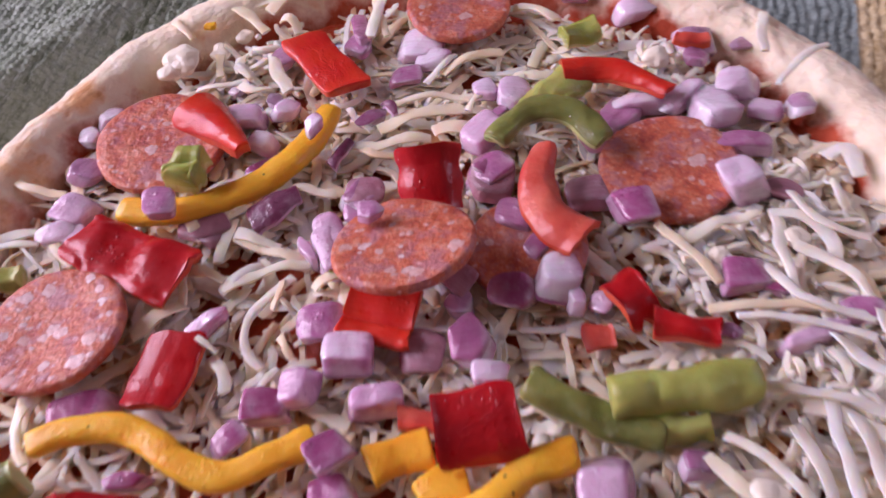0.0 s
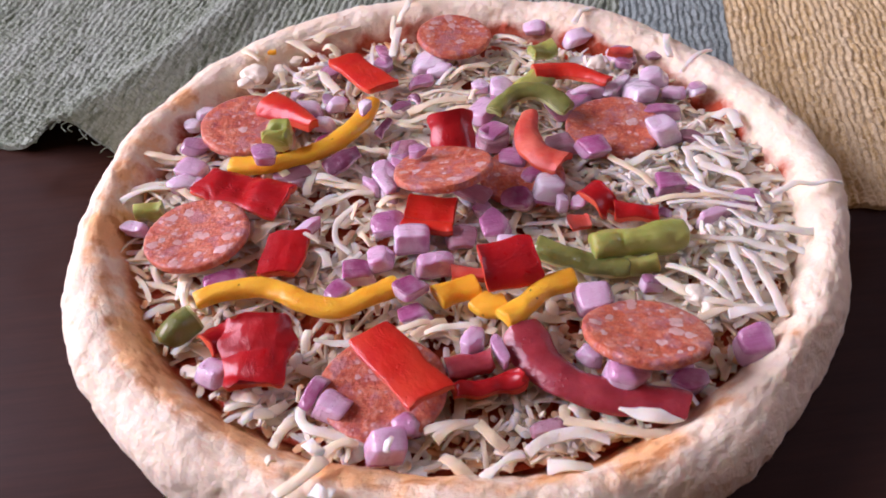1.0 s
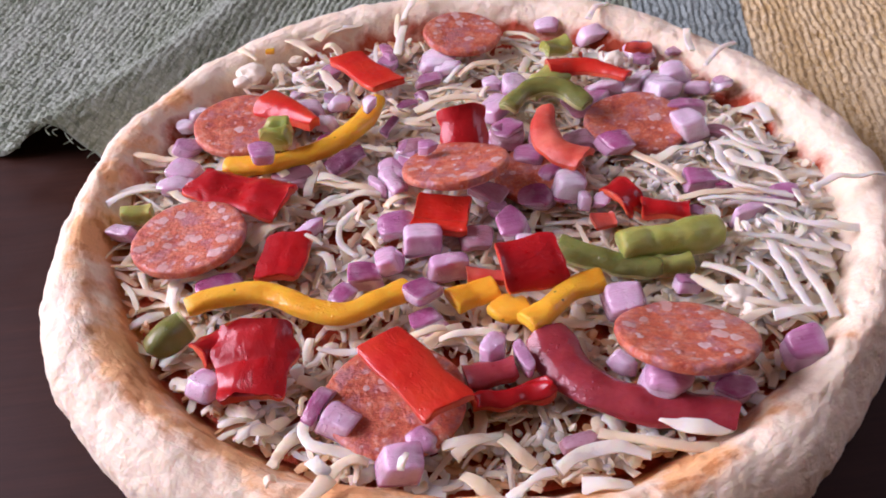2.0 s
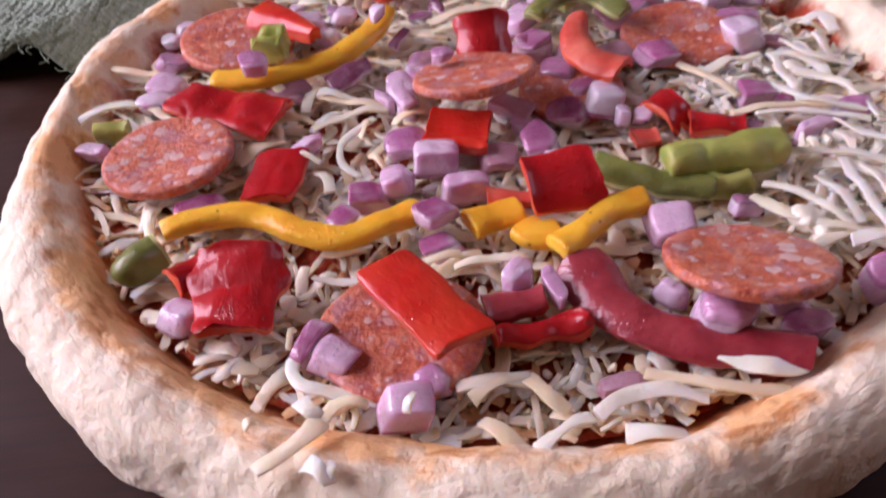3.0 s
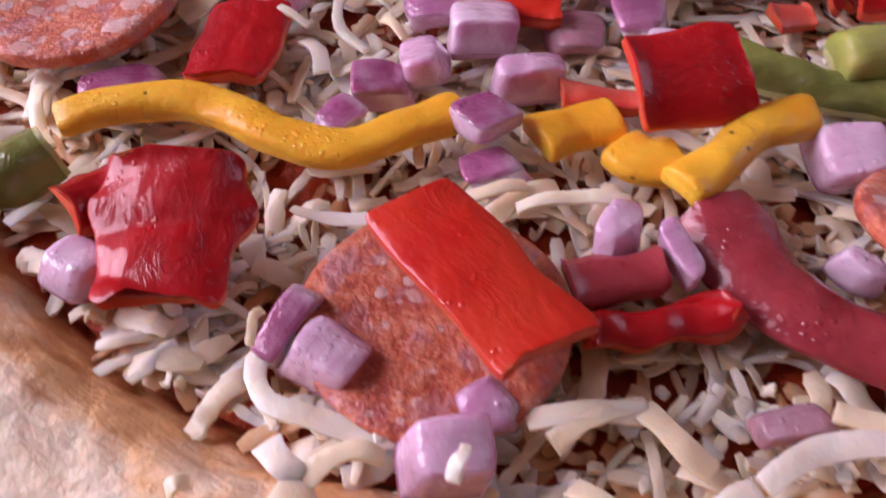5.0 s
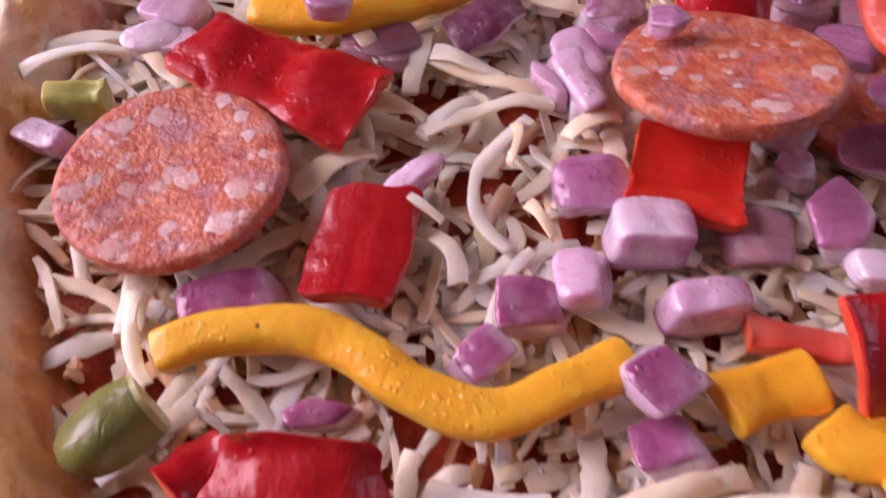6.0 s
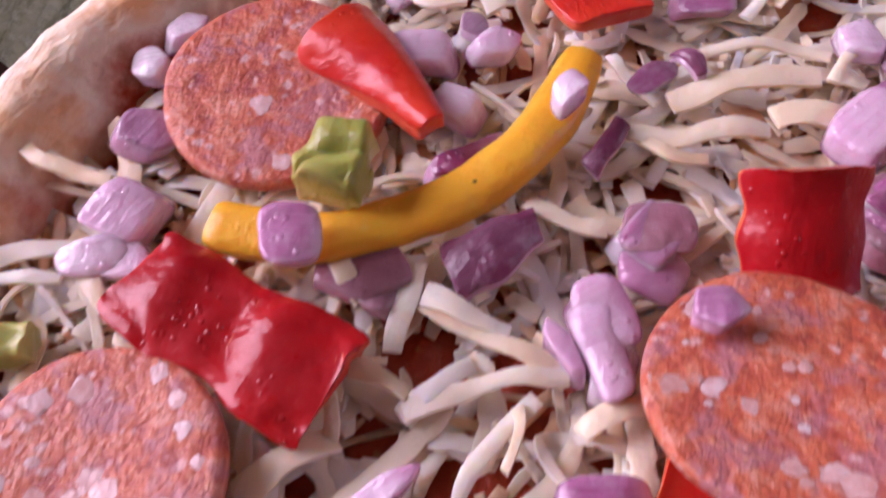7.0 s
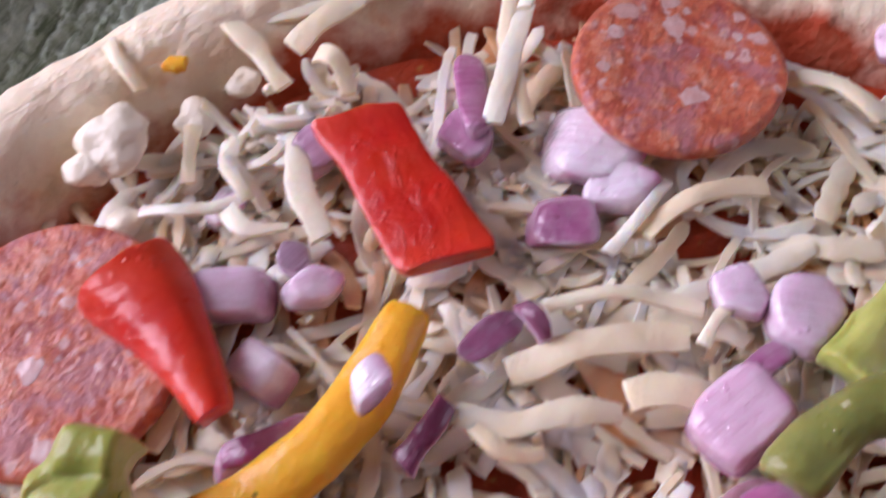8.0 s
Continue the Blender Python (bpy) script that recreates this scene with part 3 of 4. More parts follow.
def red(x, y, z, length, width, yaw, curl=0.2, thick=0.0034, **more):
    more = {"crease": 0.00012, "torn": 0.0014, "square": 5.0, **more}
    return pepper("red", x, y, z, length, width, yaw, curl, thick, **more)


def red_strip(x, y, z, length, width, heads, curl=0.3, thick=0.0027, **more):
    more = {"crease": 0.00022, "torn": 0.0012, "square": 5.0, **more}
    return pepper("red", x, y, z, length, width, 0, curl, thick, heads=heads, form="strip", centred=False, **more)


def yellow_strip(x, y, z, length, width, heads, thick=0.0046, **more):
    return pepper("yellow", x, y, z, length, width * 1.05, 0, 0.18, thick, heads=heads, square=3.6, end=0.66, crease=0.0003, torn=0.0, form="strip", centred=False, **more)


def green(x, y, z, length, width, yaw, thick=0.0055, curl=0.25, **more):
    more = {"crease": 0.0009, "torn": 0.0006, "square": 3.4, "end": 0.65, **more}
    return pepper("green", x, y, z, length, width, yaw, curl, thick, **more)


def green_strip(x, y, z, length, width, heads, thick=0.005, **more):
    more = {"crease": 0.0006, "torn": 0.0012, "square": 3.4, "end": 0.65, **more}
    return pepper("green", x, y, z, length, width, 0, 0.3, thick, heads=heads, form="strip", centred=False, **more)


def dice_bm(a, b, high, seed, low=-1.0, top=1.0, grow=1.0, lift=0.0, bend=0.2):
    """A cut dice of onion: a rounded, uneven four or five cornered outline, with soft edges, leaning sides and the curve of its layer.
    low and top choose a slice of it, from -1 at its foot to 1."""
    f = random.Random(seed * 7)
    corners = f.choice((4, 4, 4, 5))
    first = f.uniform(-0.15, 0.15) + (math.pi / 4 if corners == 4 else 0)
    ring = []
    for k in range(corners):
        at = first + 2 * math.pi * (k + f.uniform(-0.13, 0.13)) / corners
        reach = f.uniform(1.34, 1.60) if corners == 4 else f.uniform(1.10, 1.26)
        ring.append(Vector((math.cos(at) * reach * a / 2, math.sin(at) * reach * b / 2, 0)))
    for share in (f.uniform(0.10, 0.20), 0.25, 0.25):
        ring = [p.lerp(q, w) for p, q in zip(ring, ring[1:] + ring[:1]) for w in (share, 1 - share)]
    lean = Vector((f.uniform(-0.14, 0.14) * a, f.uniform(-0.14, 0.14) * b, 0))
    taper, dome = f.uniform(-0.12, 0.10), f.uniform(0.0, 0.07) * high
    levels = [(-1, 0.02), (-1, 0.45), (-1, 0.86), (-0.95, 0.935), (-0.80, 0.985), (-0.35, 1), (0.35, 1), (0.80, 0.985), (0.95, 0.935), (1, 0.86), (1, 0.6), (1, 0.3), (1, 0.02)]
    bm, loops = bmesh.new(), []
    for t, g in levels:
        t = min(top, max(low, t))
        loop = []
        for q in ring:
            p = q * (g * grow * (1 + taper * t)) + lean * t
            far = (p.x / a * 2) ** 2
            p.z = t * high / 2 + lift - bend * a * 0.25 * far + (dome * (1 - g * g) if t > 0 else 0)
            p += Vector((wander(p, 150, seed), wander(p, 150, seed + 4), wander(p, 170, seed + 8))) * 0.0007
            loop.append(bm.verts.new(p))
        loops.append(loop)
    n = len(ring)
    for u, v in zip(loops, loops[1:]):
        for k in range(n):
            bm.faces.new((u[k], u[(k + 1) % n], v[(k + 1) % n], v[k]))
    bm.faces.new(loops[0][::-1])
    bm.faces.new(loops[-1])
    return bm


def pepper_stub(x, y, z, length, width, yaw):
    """The rounded blossom end of a green pepper, cut off flat on one side."""
    seed = next(count)
    thing = tagged(new("green_pepper_stub"), "dark green rounded bell pepper end beside the crust", "bell pepper", "green peppers on the pizza")
    for name, start, stop, grow, material, label in (("skin", 0.0, 0.93, 1.0, SKINS["dark"], ""), ("flesh", 0.90, 1.0, 0.97, FLESH["green"], "paler cut side")):
        bm, loops = bmesh.new(), []
        for k in range(15):
            u = start + (stop - start) * k / 14
            r = grow * (math.sqrt(max(0.0004, 1 - (1 - u / 0.62) ** 2)) if u < 0.62 else 1 - 0.5 * (u - 0.62)) * (0.05 if name == "flesh" and k == 14 else 1)
            loop = []
            for j in range(28):
                a = 2 * math.pi * j / 28
                lobe = 1 + 0.07 * math.cos(3 * a + 0.6)
                p = Vector(((u - 0.5) * length, math.cos(a) * r * lobe * width / 2, math.sin(a) * r * lobe * width * 0.46))
                p += Vector((wander(p, 150, seed), wander(p, 150, seed + 3), wander(p, 150, seed + 6))) * 0.0007
                loop.append(bm.verts.new(p))
            loops.append(loop)
        for p, q in zip(loops, loops[1:]):
            for j in range(28):
                bm.faces.new((p[j], p[(j + 1) % 28], q[(j + 1) % 28], q[j]))
        bm.faces.new(loops[0][::-1])
        bm.faces.new(loops[-1])
        bmesh.ops.recalc_face_normals(bm, faces=bm.faces)
        part(name, bm, material, thing, label)
    thing.matrix_world = pose(x, y, z, 0, -6, yaw)
    return thing


def onion(x, y, z, a, b, tone, yaw=None, rx=None, ry=None, high=None):
    """A dice of red onion: p has pale flesh upward and purple skin beneath, u purple skin upward."""
    seed = next(count)
    rng = random.Random(seed * 11)
    pale = tone == "p"
    if tone == "d":
        thing = tagged(new("onion_skin_petal"), "thin dark purple petal of red onion skin", "onion", "red onion pieces on the pizza")
        same = dict(curl=0.22, arch=0.0014, rough=1.4, seed=seed, square=2.6, taper=(0.9, 0.6), rings=12, cut=0.3)
        part("petal", sweep_bm(a, b, 0.0010, **same), ONION_DARK, thing)
        part("flesh", sweep_bm(a * 1.01, b * 1.05, 0.0012, low=-0.0012, **same), ONION_ROSE, thing, "pale inner side")
        thing.matrix_world = pose(x, y, z, 4 if rx is None else rx, -8 if ry is None else ry, yaw or 30)
        return thing
    thing = tagged(new("red_onion_piece"), {"p": "pale lilac diced red onion with a purple edge", "u": "purple-skinned diced red onion piece", "r": "translucent dull rose slice of red onion, darkened partly for shade"}[tone], "onion", "red onion pieces on the pizza")
    high = high or min(max(0.36 * (a + b), 0.0045), 0.0082) * (1.0 if pale else 0.8) * (1 - 0.35 * ease(y, 0.01, 0.05)) * rng.uniform(0.8, 1.05)
    yaw = rng.uniform(-50, 50) if yaw is None else yaw
    rx = rng.uniform(-16, 14) if rx is None else rx
    ry = rng.uniform(-14, 14) if ry is None else ry
    same = dict(a=a, b=b, high=high, seed=seed, bend=rng.uniform(0.05, 0.35))
    flesh = ONION_DULL_SHADED if tone == "r" else ONION_PALE if pale or rng.random() < 0.45 else ONION_ROSE
    part("flesh", dice_bm(**same), flesh, thing)
    if tone == "r":
        part("skin", dice_bm(low=0.6, grow=1.012, lift=0.0001, **same), ONION_DULL_SHADED, thing, "translucent rose skin")
    elif pale:
        part("skin", dice_bm(top=-0.55 - 0.3 * rng.random(), grow=1.015, lift=-0.0001, **same), ONION_SKIN, thing, "thin purple skin")
    else:
        part("skin", dice_bm(low=0.50 + 0.3 * rng.random(), grow=1.015, lift=0.0001, **same), ONION_SKIN, thing, "thin purple skin")
    thing.matrix_world = pose(x, y, z, rx, ry, yaw)
    return thing


pepperoni(-0.0963, -0.0168, 0.0285, 0.0189, -2, -2, 2)
pepperoni(-0.0055, -0.0035, 0.0365, 0.0187, -16, -3, 2)
pepperoni(-0.0818, 0.0522, 0.0255, 0.0201, 1, 2)
pepperoni(0.0122, 0.1028, 0.029, 0.0172, 3, 2, 1)
pepperoni(0.0685, 0.0265, 0.0245, 0.0196, 2, -2)
pepperoni(0.0466, -0.0888, 0.034, 0.0195, -20, 5, 2)
pepperoni(-0.0346, -0.0916, 0.0258, 0.0196, 0, 0)
pepperoni(0.0260, 0.0028, 0.0225, 0.0165, 0, 0)

# red bell pepper
red_strip(-0.0968, 0.0148, 0.0295, 0.0366, 0.0180, (-32, -30, -28), 0.16, humps=0.0012, crease=0.0010, torn=0.0014, taper=(0.95, 1.1), tone="crimson", twist=10, rough=1.2)
red(-0.0656, -0.0302, 0.028, 0.0205, 0.0150, -104, 0.15, tone="crimson", cut=-0.15, rx=2)
red_strip(-0.0733, 0.0637, 0.031, 0.0302, 0.0150, (-42, -50, -55), 0.6, taper=(1.15, 0.30), tone="scarlet", thick=0.005)
red(-0.0316, 0.0794, 0.029, 0.0313, 0.0140, -57, 0.08, tone="scarlet", cut=0.25)
red(0.0015, 0.0209, 0.0345, 0.0180, 0.0180, 93, 0.5, ry=-40, tone="crimson")
red(-0.0120, -0.0147, 0.0275, 0.0185, 0.012, -18, 0.1, rx=10, tone="scarlet")
red(-0.0140, -0.0233, 0.0268, 0.0185, 0.0056, -19, 0.1, thick=0.0046, tone="scarlet", square=2.3, end=0.6)
red(0.0105, -0.0538, 0.036, 0.0190, 0.0170, 6.6, 0.3, rx=24, tone="crimson")
red(-0.0291, -0.0898, 0.0345, 0.0314, 0.0145, -57.6, 0.15, tone="scarlet", thick=0.0030, arch=0.0012, cut=0.1)
red(-0.0727, -0.0756, 0.031, 0.0245, 0.0175, -94, 0.22, tone="crimson", rough=1.3, taper=(1.35, 1.0), ry=8, humps=0.0010, crease=0.00035, torn=0.004)
red(-0.0853, -0.0665, 0.0295, 0.0090, 0.0090, 37.1, 0.4, tone="crimson", rough=1.8, ry=12)
red_strip(0.0104, -0.0754, 0.0290, 0.0604, 0.0135, (-77, -45, -20, -22), 0.5, tone="maroon", taper=(1.0, 0.9), rough=1.2)
red(-0.0082, -0.0875, 0.028, 0.0147, 0.008, 8.9, 0.4, tone="maroon", rough=1.3)
red(-0.0031, -0.0956, 0.026, 0.0214, 0.0055, 6.9, 0.4, rough=2.4, tone="crimson", crease=0.0010, torn=0.003, taper=(0.7, 1.2))
red(0.0500, -0.0176, 0.03, 0.0090, 0.0135, 30, 0.9, rough=1.5, tone="crimson")
red(0.0621, -0.0270, 0.028, 0.0165, 0.0078, -15.8, 0.6, rough=1.2, tone="crimson")
red_strip(0.0331, 0.0304, 0.034, 0.0365, 0.0125, (-105, -84, -35), 0.5, tone="open", taper=(0.45, 1.2), rough=1.2, twist=-25)
red_strip(0.0427, 0.0653, 0.0315, 0.0347, 0.0085, (5, -32, -45), 0.6, tone="scarlet", rough=1.6, taper=(1.3, 0.8))
red(0.0406, -0.0267, 0.025, 0.0076, 0.0063, 4.6, 0.2, tone="open", rough=1.8)
red(-0.0013, -0.0467, 0.0245, 0.0139, 0.0048, -12.4, 0.2, tone="open", rough=1.2)

# yellow bell pepper
red(0.0839, 0.0770, 0.029, 0.0105, 0.0050, -15, 0.4, tone="open", rough=1.6)
yellow_strip(-0.0742, 0.1027, 0.0305, 0.0036, 0.0034, (-10, 5), thick=0.0020, rough=1.2)
yellow_strip(-0.0876, 0.0239, 0.0285, 0.0758, 0.0080, (-12.0, 10.0, 24.0, 37.0, 56.0, 68.0), rough=0.9)
yellow_strip(-0.0945, -0.0479, 0.0285, 0.0732, 0.0076, (19.0, 1.0, -25.0, -42.0, -19.0, 23.0, 24.0), rough=0.9)
yellow_strip(-0.0148, -0.0578, 0.027, 0.0154, 0.0090, (20, 11), rough=0.6)
yellow_strip(-0.0011, -0.0604, 0.027, 0.0108, 0.0093, (-54, 9), rough=0.6)
yellow_strip(0.0048, -0.0730, 0.03, 0.0309, 0.0068, (29, 45, 8), rough=1.0)

# green bell pepper
green(-0.1170, 0.0033, 0.0265, 0.0109, 0.0066, 7.3, rough=1.5)
green(-0.0675, 0.0316, 0.0345, 0.0122, 0.0112, 80, rough=1.8, thick=0.0085, curl=0.08, rx=4, crease=0.0014, torn=0.0005, humps=0.0012, square=4)
pepper_stub(-0.0991, -0.0600, 0.0285, 0.0140, 0.0112, 38)
green(0.0569, -0.0457, 0.031, 0.0334, 0.0100, 3.0, thick=0.0085, rx=12)
green_strip(0.0230, -0.0389, 0.0275, 0.0327, 0.0086, (-38, -28, -21), tone="dark")
green(0.0552, -0.0531, 0.0265, 0.0135, 0.0070, 6.0, rough=2.2)
green_strip(0.0201, 0.0350, 0.0325, 0.0393, 0.0085, (50, -6, -58), tone="dark", arch=0.003)
green(0.0396, 0.0586, 0.0285, 0.0227, 0.0110, 39.5, rough=1.5)
green(0.0508, 0.0848, 0.029, 0.0128, 0.0080, 21.6, rough=1.6)

# red onion
onion(-0.1021, 0.0668, 0.0250, 0.0082, 0.0061, "p", 35)
onion(-0.1059, 0.0584, 0.0250, 0.0070, 0.0072, "p", 15)
onion(-0.1042, 0.0430, 0.0250, 0.0085, 0.0105, "u", 72)
onion(-0.1032, 0.0279, 0.0250, 0.0106, 0.0105, "p", 60)
onion(-0.1054, 0.0194, 0.025, 0.0122, 0.0067, "p")
onion(-0.0728, 0.0178, 0.0360, 0.0080, 0.0096, "u", 3)
onion(-0.1213, -0.0044, 0.025, 0.0092, 0.0053, "p")
onion(-0.0323, 0.0454, 0.0350, 0.0068, 0.0038, "p", 47)
onion(-0.0213, 0.0996, 0.0255, 0.0053, 0.0171, "u", 9)
onion(-0.0252, 0.0413, 0.0265, 0.0104, 0.0047, "d", 60.0)
onion(-0.0195, 0.0253, 0.0250, 0.0091, 0.0100, "u", 45)
onion(-0.0435, 0.0212, 0.0268, 0.0160, 0.0112, "d", 32.0)
onion(-0.0266, 0.0114, 0.0250, 0.0080, 0.0098, "p", 25)
onion(-0.0328, 0.0051, 0.0250, 0.0032, 0.0096, "p", 31)
onion(-0.0143, 0.0064, 0.0390, 0.0067, 0.0055, "u", -1, high=0.0026)
onion(-0.0276, -0.0177, 0.0250, 0.0112, 0.0098, "u", -0)
onion(-0.0211, -0.0286, 0.0270, 0.0132, 0.0091, "p", -3)
onion(-0.0323, -0.0362, 0.0270, 0.0087, 0.0108, "p", 4)
onion(-0.0402, -0.0407, 0.0250, 0.0097, 0.0080, "u", 0)
onion(-0.0127, -0.0407, 0.0250, 0.0132, 0.0073, "p", 6)
onion(-0.0023, -0.0280, 0.0250, 0.0113, 0.0107, "r", -10, 0, 0, high=0.0028)
onion(-0.0234, -0.0549, 0.0300, 0.0107, 0.0088, "u", 22)
onion(-0.0227, -0.0631, 0.0250, 0.0094, 0.0069, "u", 5)
onion(0.0104, -0.0281, 0.0280, 0.0097, 0.0125, "u", 3)
onion(0.0137, -0.0359, 0.0270, 0.0087, 0.0059, "p", -3)
onion(0.0218, -0.0122, 0.0260, 0.0118, 0.0101, "u", -13)
onion(0.0334, -0.0106, 0.0285, 0.0105, 0.0102, "p", 4)
onion(0.0368, -0.0167, 0.0265, 0.0043, 0.0066, "p", 7)
onion(0.0550, 0.0110, 0.0285, 0.0091, 0.0113, "u", 13)
onion(0.0183, 0.0306, 0.025, 0.0121, 0.0112, "u")
onion(0.058, 0.0483, 0.025, 0.0136, 0.0097, "u")
onion(0.0866, 0.08, 0.025, 0.0114, 0.0119, "u")
onion(0.0929, 0.0564, 0.0275, 0.0115, 0.0094, "p", -4)
onion(0.1102, 0.0464, 0.0265, 0.0072, 0.0086, "u", 2)
onion(0.0843, 0.0537, 0.025, 0.0163, 0.0084, "p")
onion(0.0643, 0.0528, 0.0255, 0.0153, 0.0051, "p", -0)
onion(0.0904, 0.0336, 0.0255, 0.0136, 0.0059, "u", -5)
onion(0.0860, 0.0167, 0.0285, 0.0117, 0.0101, "p", 12)
onion(0.0788, -0.0128, 0.0265, 0.0114, 0.0090, "u", 10)
onion(0.087, -0.0162, 0.025, 0.0064, 0.0051, "u")
onion(0.1041, -0.0252, 0.0265, 0.0087, 0.0065, "u", -14)
onion(0.0913, -0.0314, 0.025, 0.0169, 0.0049, "p")
onion(0.0368, -0.0659, 0.0280, 0.0110, 0.0111, "p", 0)
onion(0.0580, -0.0621, 0.0260, 0.0075, 0.0047, "u", -2)
onion(0.0807, -0.0922, 0.0270, 0.0120, 0.0096, "u", -1)
onion(0.0372, -0.1000, 0.0285, 0.0125, 0.0112, "u", -6, 4, 4, high=0.0105)
onion(0.0302, -0.0878, 0.025, 0.0081, 0.0046, "p")
onion(0.0571, -0.1005, 0.022, 0.0103, 0.0096, "u")
onion(0.0556, -0.0931, 0.024, 0.0087, 0.0052, "u")
onion(-0.0554, -0.0915, 0.0280, 0.0107, 0.0056, "u", 55)
onion(-0.0503, -0.0974, 0.0280, 0.0070, 0.0095, "p", 52)
onion(-0.0349, -0.1139, 0.0290, 0.0098, 0.0092, "p", 4)
onion(-0.0288, -0.1064, 0.0270, 0.0085, 0.0080, "u", 3)
onion(-0.0868, -0.0780, 0.0270, 0.0072, 0.0086, "p", 46)
onion(-0.0054, -0.0790, 0.0280, 0.0105, 0.0060, "p", 40)
onion(0.0021, -0.0852, 0.0290, 0.0035, 0.0096, "u", 12)
onion(0.0125, -0.1108, 0.0240, 0.0103, 0.0048, "r", 2, high=0.0026)
onion(0.0715, 0.0997, 0.025, 0.0139, 0.0064, "p")
onion(0.0521, 0.1114, 0.025, 0.0098, 0.0071, "p")
onion(-0.0569, 0.0621, 0.0250, 0.0117, 0.0078, "p", 9)
onion(-0.0481, 0.0684, 0.0250, 0.0050, 0.0058, "u", 54)
onion(-0.0443, 0.0636, 0.0250, 0.0096, 0.0057, "p", 21)
onion(-0.0622, 0.0794, 0.0220, 0.0086, 0.0049, "p", 50)
onion(-0.0472, 0.0886, 0.025, 0.0085, 0.0095, "u")
onion(-0.0222, 0.0923, 0.025, 0.0094, 0.0066, "u")
onion(0.0029, 0.0821, 0.0250, 0.0117, 0.0067, "p", 6)
onion(-0.0060, 0.0761, 0.0245, 0.0096, 0.0094, "u", 1)
onion(-0.0166, 0.0564, 0.0250, 0.0112, 0.0049, "u", 45)
onion(-0.0108, 0.058, 0.027, 0.0073, 0.0033, "d", -60.0)
onion(0.0189, 0.0640, 0.0265, 0.0078, 0.0094, "p", 7)
onion(0.0274, 0.0603, 0.0275, 0.0097, 0.0116, "p", -7)
onion(0.022, 0.0538, 0.025, 0.0079, 0.004, "u")
onion(0.0169, 0.0457, 0.027, 0.0129, 0.0114, "p")
onion(-0.0504, 0.0497, 0.025, 0.0099, 0.0058, "p")
onion(-0.0486, 0.0387, 0.0250, 0.0120, 0.0040, "u", 24)
onion(-0.0847, -0.0384, 0.0250, 0.0137, 0.0089, "u", 13)
onion(-0.0577, -0.0164, 0.0260, 0.0127, 0.0039, "p", 42)
onion(-0.0482, -0.0485, 0.025, 0.0076, 0.0058, "u")
onion(-0.0712, -0.0562, 0.023, 0.0095, 0.0043, "u")
onion(-0.0640, 0.0175, 0.0258, 0.0150, 0.0105, "r", -10, 0, 0, high=0.0026)
onion(0.0058, -0.0043, 0.0240, 0.0137, 0.0085, "r")
onion(0.0248, 0.0136, 0.024, 0.0121, 0.0082, "u")
onion(0.0964, 0.0156, 0.025, 0.0091, 0.0063, "r")
onion(0.1002, 0.0475, 0.025, 0.009, 0.006, "p")
onion(0.0774, 0.055, 0.025, 0.0152, 0.0074, "p")
onion(0.1012, 0.0771, 0.025, 0.0073, 0.005, "u")
onion(0.0723, -0.0285, 0.025, 0.0053, 0.0039, "u")
onion(0.0295, 0.0039, 0.023, 0.0095, 0.0069, "u")
onion(0.0076, -0.0146, 0.024, 0.0072, 0.0072, "u")
onion(-0.0604, 0.0145, 0.0245, 0.0073, 0.0083, "r", 4, high=0.0026)
onion(-0.0190, 0.0214, 0.0225, 0.0113, 0.0116, "u", -0)
onion(0.0172, 0.0303, 0.026, 0.007, 0.0047, "u")
onion(-0.1013, 0.0180, 0.0250, 0.0086, 0.0062, "p", 12)
onion(-0.0257, 0.0025, 0.0250, 0.0058, 0.0089, "p", -11)
onion(-0.0274, 0.0072, 0.0250, 0.0068, 0.0150, "p", 13)
onion(0.0188, 0.0280, 0.0250, 0.0126, 0.0175, "r", 15, 0, 0, high=0.0028)
onion(0.0304, 0.0210, 0.0247, 0.0122, 0.0107, "r", -1, 0, 0, high=0.0028)
onion(0.0494, 0.0424, 0.0255, 0.0088, 0.0115, "r", 5, 0, 0, high=0.0028)
onion(0.0456, 0.0201, 0.0247, 0.0120, 0.0095, "r", -2, 0, 0, high=0.0028)
onion(0.0852, 0.0712, 0.0265, 0.0077, 0.0092, "u", 3)
onion(0.0850, 0.0458, 0.0275, 0.0112, 0.0114, "p", 7)
onion(-0.0175, 0.0262, 0.0255, 0.0106, 0.0086, "r", 4, 0, 0, high=0.0028)
onion(-0.0011, 0.0916, 0.0245, 0.0157, 0.0132, "p", -16)
onion(0.0430, -0.0174, 0.0260, 0.0059, 0.0070, "p", -20)


